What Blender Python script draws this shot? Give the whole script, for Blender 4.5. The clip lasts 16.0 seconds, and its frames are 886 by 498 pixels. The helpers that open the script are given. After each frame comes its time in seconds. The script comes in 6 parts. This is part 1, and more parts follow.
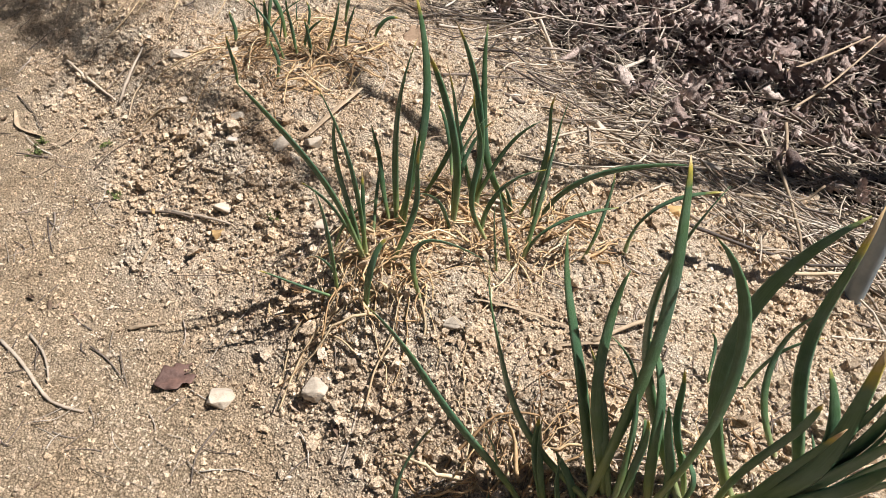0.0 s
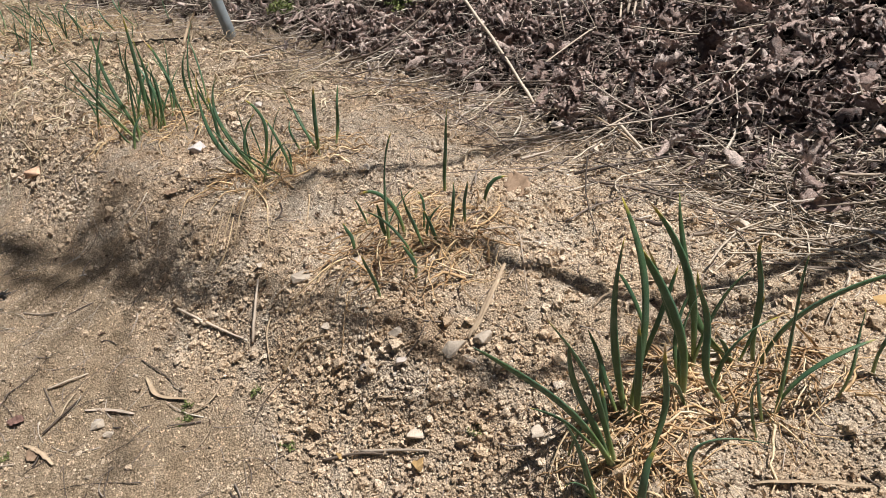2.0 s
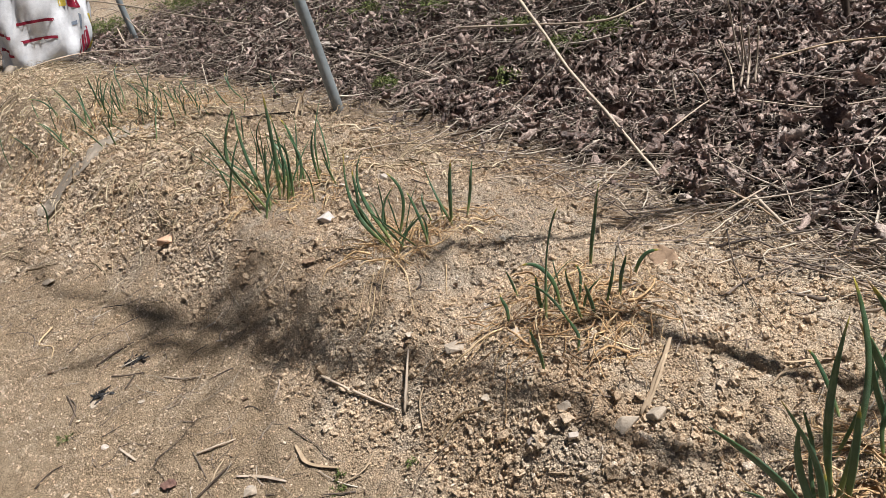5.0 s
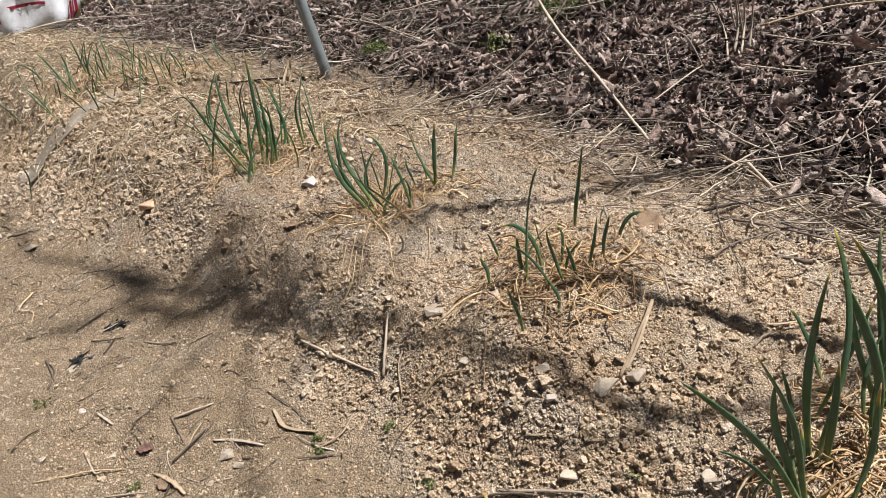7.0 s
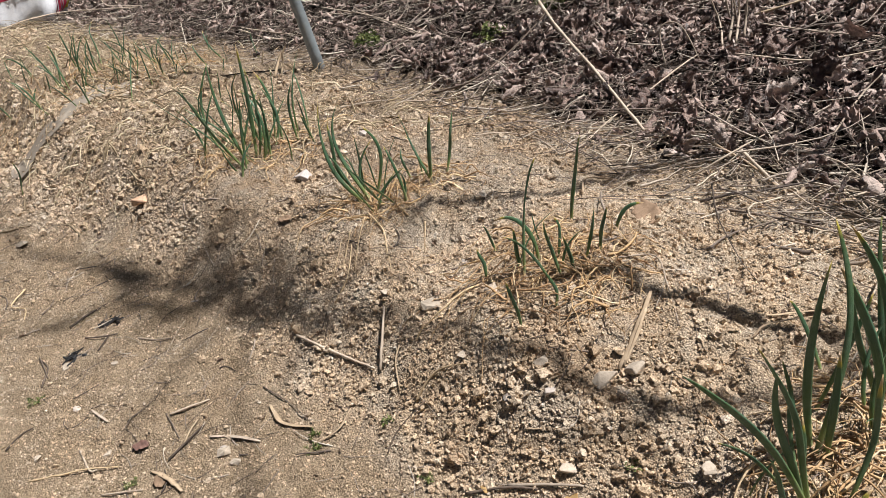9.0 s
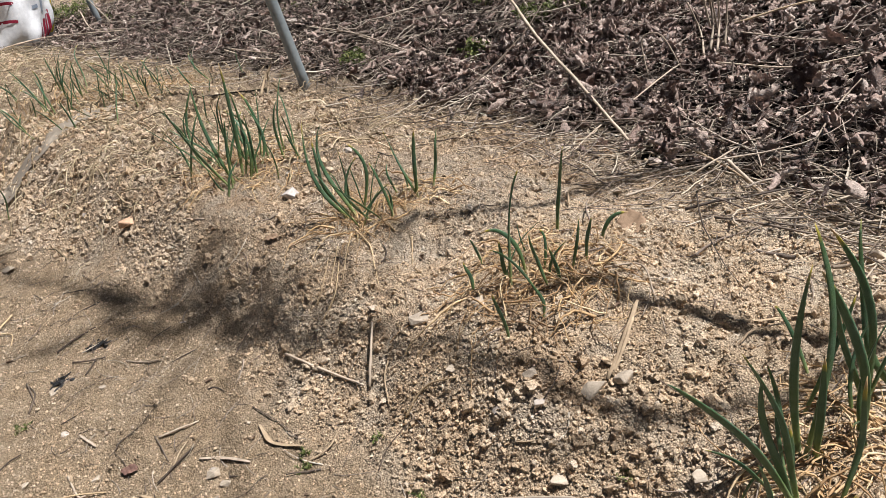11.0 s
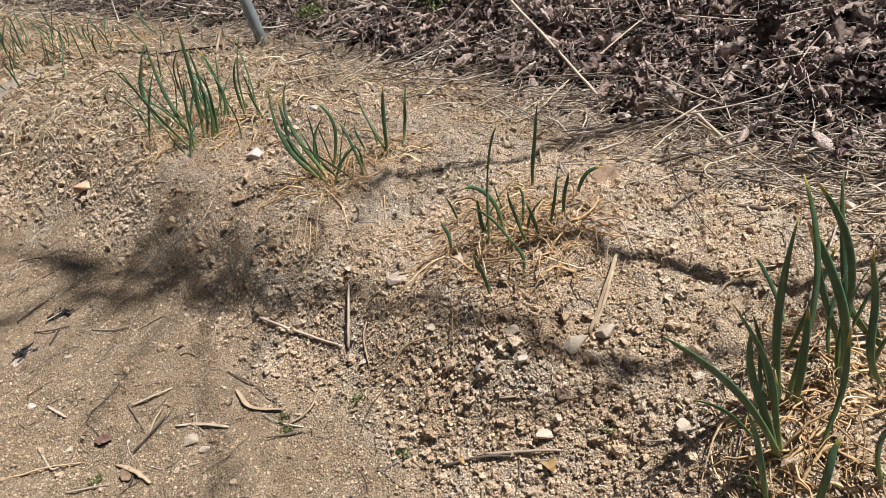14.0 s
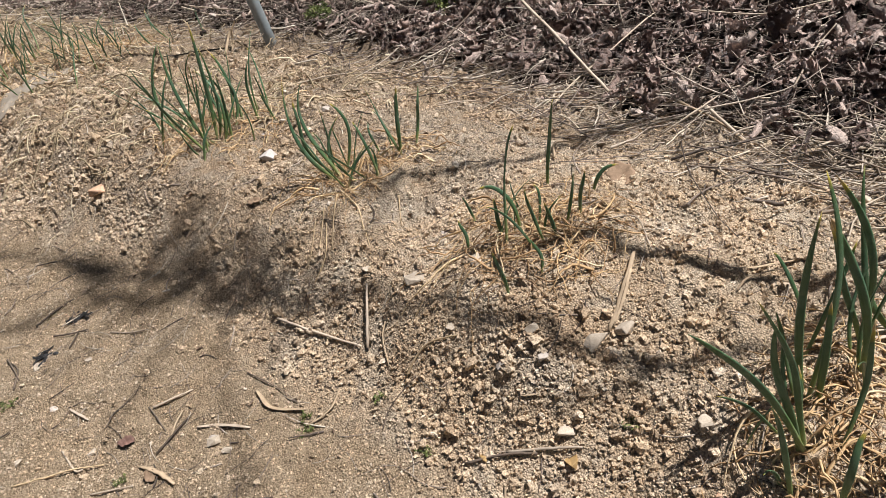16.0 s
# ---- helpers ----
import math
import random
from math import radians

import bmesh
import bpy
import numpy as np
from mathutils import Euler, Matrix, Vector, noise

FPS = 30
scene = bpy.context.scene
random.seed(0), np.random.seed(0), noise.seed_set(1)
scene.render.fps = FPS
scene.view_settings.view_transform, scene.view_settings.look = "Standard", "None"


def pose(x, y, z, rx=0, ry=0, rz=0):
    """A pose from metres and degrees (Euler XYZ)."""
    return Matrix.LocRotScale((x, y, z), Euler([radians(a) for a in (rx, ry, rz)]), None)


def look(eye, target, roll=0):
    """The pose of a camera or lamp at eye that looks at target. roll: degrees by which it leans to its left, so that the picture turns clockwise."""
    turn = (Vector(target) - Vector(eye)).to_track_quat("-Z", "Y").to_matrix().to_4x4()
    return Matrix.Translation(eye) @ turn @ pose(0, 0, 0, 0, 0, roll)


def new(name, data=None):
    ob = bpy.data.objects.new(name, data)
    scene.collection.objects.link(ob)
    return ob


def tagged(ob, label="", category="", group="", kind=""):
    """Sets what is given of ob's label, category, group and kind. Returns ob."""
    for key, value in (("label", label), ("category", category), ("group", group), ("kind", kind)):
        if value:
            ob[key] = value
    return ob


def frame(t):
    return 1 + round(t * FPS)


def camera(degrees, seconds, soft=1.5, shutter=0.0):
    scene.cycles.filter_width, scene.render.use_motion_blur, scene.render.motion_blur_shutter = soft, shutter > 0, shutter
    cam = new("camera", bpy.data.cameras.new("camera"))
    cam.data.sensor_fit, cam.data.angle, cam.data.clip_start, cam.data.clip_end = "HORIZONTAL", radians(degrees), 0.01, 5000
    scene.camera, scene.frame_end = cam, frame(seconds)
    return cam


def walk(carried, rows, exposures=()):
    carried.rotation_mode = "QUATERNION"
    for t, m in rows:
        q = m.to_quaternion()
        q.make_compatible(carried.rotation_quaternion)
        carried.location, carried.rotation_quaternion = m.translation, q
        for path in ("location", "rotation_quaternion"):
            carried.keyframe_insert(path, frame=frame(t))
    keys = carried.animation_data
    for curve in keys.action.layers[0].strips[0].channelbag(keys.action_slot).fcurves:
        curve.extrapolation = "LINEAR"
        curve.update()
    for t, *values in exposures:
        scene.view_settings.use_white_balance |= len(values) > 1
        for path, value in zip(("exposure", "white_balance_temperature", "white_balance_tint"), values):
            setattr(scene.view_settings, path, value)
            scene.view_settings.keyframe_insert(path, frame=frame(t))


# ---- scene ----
cam = camera(62.4, 16.0, soft=0.8)
PATH = [
    (0, (-0.005, 0.04, 0.672), (0.03, 1.643, -0.524), 1.8),
    (0.5, (-0.041, 0.101, 0.686), (-0.046, 1.726, -0.479), -2.2),
    (1, (-0.096, 0.152, 0.736), (-0.122, 1.813, -0.377), -7.5),
    (1.5, (-0.156, 0.177, 0.778), (-0.173, 1.863, -0.299), -12.2),
    (2, (-0.224, 0.21, 0.807), (-0.209, 1.916, -0.238), -15.4),
    (2.5, (-0.277, 0.232, 0.818), (-0.241, 1.965, -0.18), -17.3),
    (3, (-0.324, 0.226, 0.842), (-0.296, 1.989, -0.103), -17.8),
    (3.5, (-0.369, 0.219, 0.856), (-0.375, 2.007, -0.041), -17.3),
    (4, (-0.396, 0.222, 0.867), (-0.44, 2.025, 0.001), -16.6),
    (4.2, (-0.4, 0.223, 0.871), (-0.457, 2.027, 0.01), -16.5),
    (6.3, (-0.377, 0.228, 0.838), (-0.453, 2.02, -0.048), -15.9),
    (6.5, (-0.372, 0.233, 0.831), (-0.453, 2.019, -0.067), -16.0),
    (7, (-0.375, 0.236, 0.823), (-0.457, 2.012, -0.095), -16.0),
    (7.5, (-0.377, 0.24, 0.821), (-0.459, 2.009, -0.109), -16.1),
    (8, (-0.378, 0.243, 0.824), (-0.458, 2.005, -0.118), -16.3),
    (10.5, (-0.379, 0.247, 0.819), (-0.426, 2.02, -0.106), -16.7),
    (11, (-0.368, 0.245, 0.818), (-0.41, 2.024, -0.094), -17.4),
    (11.5, (-0.368, 0.25, 0.817), (-0.399, 2.024, -0.106), -17.8),
    (12, (-0.38, 0.251, 0.822), (-0.393, 2.013, -0.124), -17.7),
    (12.5, (-0.391, 0.255, 0.821), (-0.383, 2.002, -0.152), -17.4),
    (13, (-0.396, 0.255, 0.822), (-0.369, 1.986, -0.18), -17.1),
    (13.5, (-0.399, 0.258, 0.82), (-0.362, 1.976, -0.203), -17.1),
    (14, (-0.403, 0.261, 0.82), (-0.364, 1.971, -0.216), -17.3),
    (14.5, (-0.407, 0.258, 0.824), (-0.369, 1.965, -0.219), -17.6),
    (15, (-0.41, 0.26, 0.827), (-0.377, 1.962, -0.222), -18.0),
    (15.5, (-0.415, 0.262, 0.83), (-0.386, 1.963, -0.222), -18.3),
    (16, (-0.421, 0.261, 0.834), (-0.399, 1.969, -0.207), -18.4),
]
EXPOSURES = [(0, 0.76), (0.5, 0.55), (1.2, 0.52), (3.0, 0.50), (16, 0.52)]
walk(cam, [(t, look(eye, target, roll)) for t, eye, target, roll in PATH], EXPOSURES)

# ---- light ----
SUN_AZ, SUN_EL = 97.0, 59.0        # degrees: from +y towards +x, above the horizon
SUN_WAY = Vector((math.sin(radians(SUN_AZ)) * math.cos(radians(SUN_EL)), math.cos(radians(SUN_AZ)) * math.cos(radians(SUN_EL)), math.sin(radians(SUN_EL))))
world = bpy.data.worlds.new("sky")
world.use_nodes = True
scene.world = world
wn = world.node_tree.nodes
sky = wn.new("ShaderNodeTexSky")
sky.sky_type = "NISHITA"
sky.sun_disc = False
sky.sun_elevation, sky.sun_rotation = radians(SUN_EL), radians(SUN_AZ)
sky.air_density, sky.dust_density = 1.0, 1.5
world.node_tree.links.new(sky.outputs[0], wn["Background"].inputs[0])
wn["Background"].inputs[1].default_value = 0.0185
sun_data = bpy.data.lights.new("sun", "SUN")
sun_data.energy, sun_data.angle, sun_data.color = 5.0, radians(0.53), (1.0, 0.968, 0.945)
sun = new("sun", sun_data)
sun.matrix_world = look(SUN_WAY * 30, (0, 0, 0))


# ---- materials ----
def material(name, rough=0.9, metallic=0.0):
    m = bpy.data.materials.new(name)
    m.use_nodes = True
    n = m.node_tree.nodes
    b = n["Principled BSDF"]
    b.inputs["Roughness"].default_value = rough
    b.inputs["Metallic"].default_value = metallic
    return m, n, m.node_tree.links, b


def ramp(n, links, source, stops):
    r = n.new("ShaderNodeValToRGB")
    e = r.color_ramp.elements
    while len(e) < len(stops):
        e.new(0.5)
    for el, (p, c) in zip(e, stops):
        el.position, el.color = p, (*c, 1)
    links.new(source, r.inputs[0])
    return r.outputs[0]


def noise_node(n, links, coord, scale, detail=4.0, rough=0.6, stretch=None):
    t = n.new("ShaderNodeTexNoise")
    t.inputs["Scale"].default_value, t.inputs["Detail"].default_value, t.inputs["Roughness"].default_value = scale, detail, rough
    if stretch:
        mp = n.new("ShaderNodeMapping")
        mp.inputs["Scale"].default_value = stretch
        links.new(coord, mp.inputs[0])
        coord = mp.outputs[0]
    links.new(coord, t.inputs["Vector"])
    return t.outputs[0]


def mixed(n, links, fac, a, b, kind="MIX"):
    m = n.new("ShaderNodeMix")
    m.data_type, m.blend_type = "RGBA", kind
    for value, key in ((fac, 0), (a, 6), (b, 7)):
        if isinstance(value, bpy.types.NodeSocket):
            links.new(value, m.inputs[key])
        else:
            m.inputs[key].default_value = value if key == 0 else (*value, 1)
    return m.outputs[2]


def scalar(n, links, op, a, b, clamp=False):
    m = n.new("ShaderNodeMath")
    m.operation, m.use_clamp = op, clamp
    for k, v in enumerate((a, b)):
        if isinstance(v, bpy.types.NodeSocket):
            links.new(v, m.inputs[k])
        else:
            m.inputs[k].default_value = v
    return m.outputs[0]


def bumped(n, links, bsdf, height, strength, distance, before=None):
    b = n.new("ShaderNodeBump")
    b.inputs["Strength"].default_value, b.inputs["Distance"].default_value = strength, distance
    links.new(height, b.inputs["Height"])
    if before:
        links.new(before, b.inputs["Normal"])
    links.new(b.outputs[0], bsdf.inputs["Normal"])
    return b.outputs[0]


def coords(n):
    return n.new("ShaderNodeTexCoord").outputs["Object"]


def attribute(n, name):
    a = n.new("ShaderNodeAttribute")
    a.attribute_name = name
    return a.outputs["Fac"]


def soil_tones(n, k, c):
    """Tan soil with paler grey crusts, and its fine grit."""
    patch = ramp(n, k, noise_node(n, k, c, 4.0, 5), [(0.3, (0.385, 0.286, 0.199)), (0.5, (0.512, 0.396, 0.284)), (0.7, (0.615, 0.493, 0.375))])
    grey = ramp(n, k, noise_node(n, k, c, 9.0, 6, 0.7), [(0.45, (0.0, 0.0, 0.0)), (0.62, (1.0, 1.0, 1.0))])
    col = mixed(n, k, scalar(n, k, "MULTIPLY", grey, 0.5), patch, (0.50, 0.45, 0.385))
    grit = ramp(n, k, noise_node(n, k, c, 300.0, 3, 0.75), [(0.30, (0.36, 0.34, 0.32)), (0.43, (0.86, 0.85, 0.84)), (0.57, (1.08, 1.08, 1.07)), (0.67, (1.5, 1.49, 1.48))])
    # the soil colour gets paler towards the near end of the bed
    sep = n.new("ShaderNodeSeparateXYZ")
    k.new(c, sep.inputs[0])
    along = scalar(n, k, "ADD", sep.outputs[1], scalar(n, k, "MULTIPLY", noise_node(n, k, c, 5.0, 4), 0.6))
    pale = ramp(n, k, scalar(n, k, "MULTIPLY", along, 0.4), [(0.60, (1.22, 1.215, 1.20)), (0.84, (1.0, 1.0, 1.0))])
    col = mixed(n, k, 1.0, col, pale, "MULTIPLY")
    return mixed(n, k, 1.0, col, grit, "MULTIPLY"), grit


def clod_material():
    """Crumbs of the same soil, each a shade lighter or darker, now and then a whitish grain."""
    m, n, k, b = material("soil_crumb", 0.97)
    c = coords(n)
    col, _ = soil_tones(n, k, c)
    g = n.new("ShaderNodeNewGeometry")
    shade = ramp(n, k, g.outputs["Random Per Island"], [(0.0, (0.80, 0.77, 0.74)), (0.4, (1.10, 1.09, 1.07)), (0.94, (1.36, 1.34, 1.30)), (0.97, (1.40, 1.48, 1.58)), (1.0, (1.5, 1.6, 1.75))])
    k.new(mixed(n, k, 1.0, col, shade, "MULTIPLY"), b.inputs["Base Color"])
    b.inputs["Specular IOR Level"].default_value = 0.08
    coarse = bumped(n, k, b, noise_node(n, k, c, 330.0, 4, 0.75), 1.0, 0.004)
    bumped(n, k, b, noise_node(n, k, c, 700.0, 3, 0.7), 0.8, 0.002, coarse)
    return m


def soil_material():
    m, n, k, b = material("dry_sandy_soil", 0.96)
    c = coords(n)
    col, grit = soil_tones(n, k, c)
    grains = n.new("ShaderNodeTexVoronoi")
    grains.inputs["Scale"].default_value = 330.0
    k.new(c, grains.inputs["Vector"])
    # shade in the gaps between grains is put into the colour
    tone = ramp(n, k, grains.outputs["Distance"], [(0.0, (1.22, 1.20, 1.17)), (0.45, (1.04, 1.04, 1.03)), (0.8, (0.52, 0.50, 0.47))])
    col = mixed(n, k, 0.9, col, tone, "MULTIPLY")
    path = ramp(n, k, noise_node(n, k, c, 26.0, 5, 0.65), [(0.32, (0.300, 0.222, 0.143)), (0.5, (0.388, 0.293, 0.196)), (0.68, (0.47, 0.362, 0.252))])
    path = mixed(n, k, 0.8, path, grit, "MULTIPLY")
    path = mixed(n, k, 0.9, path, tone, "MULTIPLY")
    col = mixed(n, k, scalar(n, k, "MULTIPLY", attribute(n, "trodden"), 0.85), col, path)
    far_soil = ramp(n, k, noise_node(n, k, c, 14.0, 6, 0.7), [(0.3, (0.20, 0.147, 0.098)), (0.55, (0.33, 0.248, 0.17)), (0.75, (0.49, 0.385, 0.278))])
    far_soil = mixed(n, k, 0.9, far_soil, grit, "MULTIPLY")
    col = mixed(n, k, attribute(n, "far_soil"), col, far_soil)
    # dark leaf mould, its colour deepened for the shade between the leaves
    shaded_humus = ramp(n, k, noise_node(n, k, c, 60.0, 5, 0.7), [(0.35, (0.014, 0.010, 0.008)), (0.6, (0.040, 0.028, 0.021)), (0.75, (0.085, 0.062, 0.046))])
    col = mixed(n, k, attribute(n, "shaded_humus"), col, shaded_humus)
    k.new(col, b.inputs["Base Color"])
    b.inputs["Specular IOR Level"].default_value = 0.15
    coarse = bumped(n, k, b, noise_node(n, k, c, 130.0, 5, 0.75), 1.0, 0.006)
    fine = bumped(n, k, b, scalar(n, k, "SUBTRACT", 1.0, grains.outputs["Distance"]), 1.0, 0.0060, coarse)
    bumped(n, k, b, noise_node(n, k, c, 520.0, 3, 0.7), 0.7, 0.0015, fine)
    return m


def island_material(name, stops, rough=0.9, scale=90.0, bump=0.003, dim=0.5, spec=0.2):
    """Many loose pieces in one mesh, each of its own tone."""
    m, n, k, b = material(name, rough)
    c = coords(n)
    g = n.new("ShaderNodeNewGeometry")
    col = ramp(n, k, g.outputs["Random Per Island"], stops)
    spots = ramp(n, k, noise_node(n, k, c, scale, 5, 0.7), [(0.3, (dim, dim, dim)), (0.55, (1.0, 1.0, 1.0)), (0.75, (1.25, 1.22, 1.18))])
    col = mixed(n, k, 1.0, col, spots, "MULTIPLY")
    k.new(col, b.inputs["Base Color"])
    b.inputs["Specular IOR Level"].default_value = spec
    bumped(n, k, b, noise_node(n, k, c, scale * 2.5, 4, 0.7), 0.7, bump)
    return m


def single_material(name, dark, light, rough=0.85, scale=60.0, bump=0.002, stretch=None, metallic=0.0, spec=0.3, vary=0.25):
    """One thing's surface, two tones of grain, with a small shift from object to object."""
    m, n, k, b = material(name, rough, metallic)
    c = coords(n)
    f = noise_node(n, k, c, scale, 6, 0.65, stretch)
    col = ramp(n, k, f, [(0.3, dark), (0.7, light)])
    big = ramp(n, k, noise_node(n, k, c, scale * 0.14, 3), [(0.3, (0.75, 0.75, 0.75)), (0.7, (1.15, 1.15, 1.15))])
    col = mixed(n, k, 0.7, col, big, "MULTIPLY")
    info = n.new("ShaderNodeObjectInfo")
    shift = scalar(n, k, "ADD", scalar(n, k, "MULTIPLY", info.outputs["Random"], 2 * vary), 1.0 - vary)
    hsv = n.new("ShaderNodeHueSaturation")
    k.new(shift, hsv.inputs["Value"])
    k.new(col, hsv.inputs["Color"])
    k.new(hsv.outputs[0], b.inputs["Base Color"])
    b.inputs["Specular IOR Level"].default_value = spec
    bumped(n, k, b, noise_node(n, k, c, scale * 2, 5, 0.7, stretch), 0.6, bump)
    return m


def onion_material():
    """Waxy blue-green tubular leaf, pale at the foot, yellow then straw-coloured at the dying tip."""
    m, n, k, b = material("scallion_leaf", 0.42)
    uv = n.new("ShaderNodeUVMap")
    sep = n.new("ShaderNodeSeparateXYZ")
    k.new(uv.outputs[0], sep.inputs[0])
    info = n.new("ShaderNodeObjectInfo")
    c = coords(n)
    wob = scalar(n, k, "MULTIPLY", scalar(n, k, "SUBTRACT", noise_node(n, k, c, 45.0, 3), 0.5), 0.10)
    along = scalar(n, k, "ADD", sep.outputs[1], wob)
    lag = scalar(n, k, "SUBTRACT", along, scalar(n, k, "MULTIPLY", scalar(n, k, "SUBTRACT", info.outputs["Random"], 0.30), 0.22))
    body = ramp(n, k, along, [(0.0, (0.36, 0.38, 0.20)), (0.08, (0.21, 0.27, 0.09)), (0.20, (0.090, 0.165, 0.062)), (0.5, (0.058, 0.128, 0.070)), (0.85, (0.075, 0.148, 0.062))])
    streak = ramp(n, k, noise_node(n, k, uv.outputs[0], 7.0, 4, 0.6, (9.0, 0.9, 1.0)), [(0.3, (0.72, 0.76, 0.72)), (0.7, (1.3, 1.25, 1.25))])
    body = mixed(n, k, 0.8, body, streak, "MULTIPLY")
    bloom = ramp(n, k, noise_node(n, k, c, 38.0, 4), [(0.45, (0.0, 0.0, 0.0)), (0.75, (0.35, 0.35, 0.35))])
    body = mixed(n, k, bloom, body, (0.17, 0.26, 0.21))
    tip = ramp(n, k, lag, [(0.86, (0.0, 0.0, 0.0)), (0.93, (1.0, 1.0, 1.0))])
    col = mixed(n, k, tip, body, (0.44, 0.36, 0.06))
    dry = ramp(n, k, lag, [(0.935, (0.0, 0.0, 0.0)), (0.97, (1.0, 1.0, 1.0))])
    col = mixed(n, k, dry, col, (0.52, 0.37, 0.20))
    k.new(col, b.inputs["Base Color"])
    b.inputs["Specular IOR Level"].default_value = 0.45
    b.inputs["Subsurface Weight"].default_value = 0.0
    b.inputs["Transmission Weight"].default_value = 0.0
    bumped(n, k, b, noise_node(n, k, uv.outputs[0], 10.0, 4, 0.6, (12.0, 0.6, 1.0)), 0.35, 0.0012)
    return m


SOIL = soil_material()
CLOD = clod_material()
LITTER = island_material("dead_leaf", [(0.0, (0.050, 0.030, 0.025)), (0.3, (0.165, 0.107, 0.087)), (0.6, (0.38, 0.270, 0.226)), (0.85, (0.55, 0.425, 0.365)), (1.0, (0.66, 0.545, 0.475))], 0.42, 90.0, 0.007, 0.3, 0.55)
STRAW = island_material("dry_stem", [(0.0, (0.07, 0.052, 0.042)), (0.45, (0.20, 0.155, 0.125)), (0.8, (0.42, 0.35, 0.285)), (1.0, (0.68, 0.60, 0.50))], 0.65, 110.0, 0.0015, 0.6, 0.4)
WITHERED = island_material("withered_leaf", [(0.0, (0.20, 0.12, 0.062)), (0.35, (0.45, 0.285, 0.145)), (0.7, (0.64, 0.44, 0.235)), (1.0, (0.75, 0.60, 0.39))], 0.7, 120.0, 0.0015, 0.6, 0.35)
DRY_GRASS = island_material("dry_grass", [(0.0, (0.15, 0.112, 0.07)), (0.35, (0.36, 0.28, 0.175)), (0.7, (0.57, 0.46, 0.30)), (1.0, (0.74, 0.635, 0.46))], 0.7, 120.0, 0.0015, 0.6, 0.35)
PALE_STRAW = island_material("pale_straw", [(0.0, (0.13, 0.095, 0.07)), (0.4, (0.33, 0.262, 0.195)), (1.0, (0.64, 0.55, 0.43))], 0.65, 110.0, 0.0015, 0.6, 0.4)
BITS = island_material("torn_leaf", [(0.0, (0.12, 0.078, 0.055)), (0.5, (0.24, 0.165, 0.115)), (1.0, (0.40, 0.30, 0.21))], 0.7, 110.0, 0.003, 0.5, 0.3)
ROOT = single_material("pale_root", (0.40, 0.29, 0.17), (0.60, 0.46, 0.29), 0.8, 90.0, 0.001)
ONION = onion_material()
TWIG = single_material("bare_twig", (0.33, 0.26, 0.195), (0.55, 0.46, 0.365), 0.75, 40.0, 0.0015, (1.0, 1.0, 0.3))
BARK = single_material("dark_bark", (0.06, 0.045, 0.035), (0.17, 0.13, 0.10), 0.9, 50.0, 0.003)
PALE_STEM = single_material("split_stalk", (0.28, 0.205, 0.135), (0.50, 0.385, 0.26), 0.75, 55.0, 0.0012, (1.0, 1.0, 0.15))
STONE_GREY = single_material("granite_stone", (0.38, 0.315, 0.245), (0.56, 0.475, 0.38), 0.88, 70.0, 0.003)
STONE_WHITE = single_material("pale_stone", (0.38, 0.33, 0.285), (0.54, 0.475, 0.42), 0.85, 50.0, 0.002)
STONE_PALE = single_material("pinkish_white_stone", (0.56, 0.50, 0.46), (0.72, 0.66, 0.62), 0.8, 50.0, 0.002)
STONE_RED = single_material("reddish_stone", (0.42, 0.26, 0.165), (0.58, 0.39, 0.27), 0.85, 50.0, 0.002)
STONE_OCHRE = single_material("ochre_stone", (0.42, 0.26, 0.10), (0.62, 0.42, 0.20), 0.85, 50.0, 0.002)
GALVANISED = single_material("galvanised_steel", (0.22, 0.25, 0.265), (0.32, 0.36, 0.375), 0.55, 30.0, 0.0006, None, 0.25, 0.4, 0.05)
WEED = island_material("green_weed", [(0.0, (0.075, 0.10, 0.032)), (0.6, (0.15, 0.185, 0.055)), (1.0, (0.26, 0.28, 0.10))], 0.6, 80.0, 0.001, 0.7, 0.3)
SACK = single_material("woven_plastic", (0.68, 0.70, 0.74), (0.80, 0.815, 0.84), 0.5, 160.0, 0.0012, None, 0.0, 0.4, 0.03)
PRINT_RED = single_material("red_print", (0.24, 0.012, 0.035), (0.36, 0.025, 0.06), 0.5, 120.0, 0.0004, None, 0.0, 0.4, 0.03)
PRINT_YELLOW = single_material("yellow_print", (0.55, 0.42, 0.05), (0.68, 0.55, 0.10), 0.5, 120.0, 0.0004, None, 0.0, 0.4, 0.03)
PRINT_BLUE = single_material("grey_blue_print", (0.22, 0.27, 0.36), (0.34, 0.40, 0.48), 0.5, 120.0, 0.0004, None, 0.0, 0.4, 0.03)
CHARRED = single_material("blackened_scrap", (0.010, 0.010, 0.011), (0.035, 0.034, 0.035), 0.5, 80.0, 0.003)
FILM = single_material("dusty_plastic_film", (0.27, 0.225, 0.175), (0.40, 0.345, 0.28), 0.55, 30.0, 0.001, None, 0.0, 0.4, 0.05)
FILM.node_tree.nodes["Principled BSDF"].inputs["Alpha"].default_value = 0.8
DRY_LEAF = single_material("tan_dry_leaf", (0.17, 0.112, 0.072), (0.29, 0.20, 0.132), 0.8, 60.0, 0.002)
PURPLE_LEAF = single_material("dark_dry_leaf", (0.075, 0.042, 0.035), (0.20, 0.115, 0.09), 0.7, 60.0, 0.002)


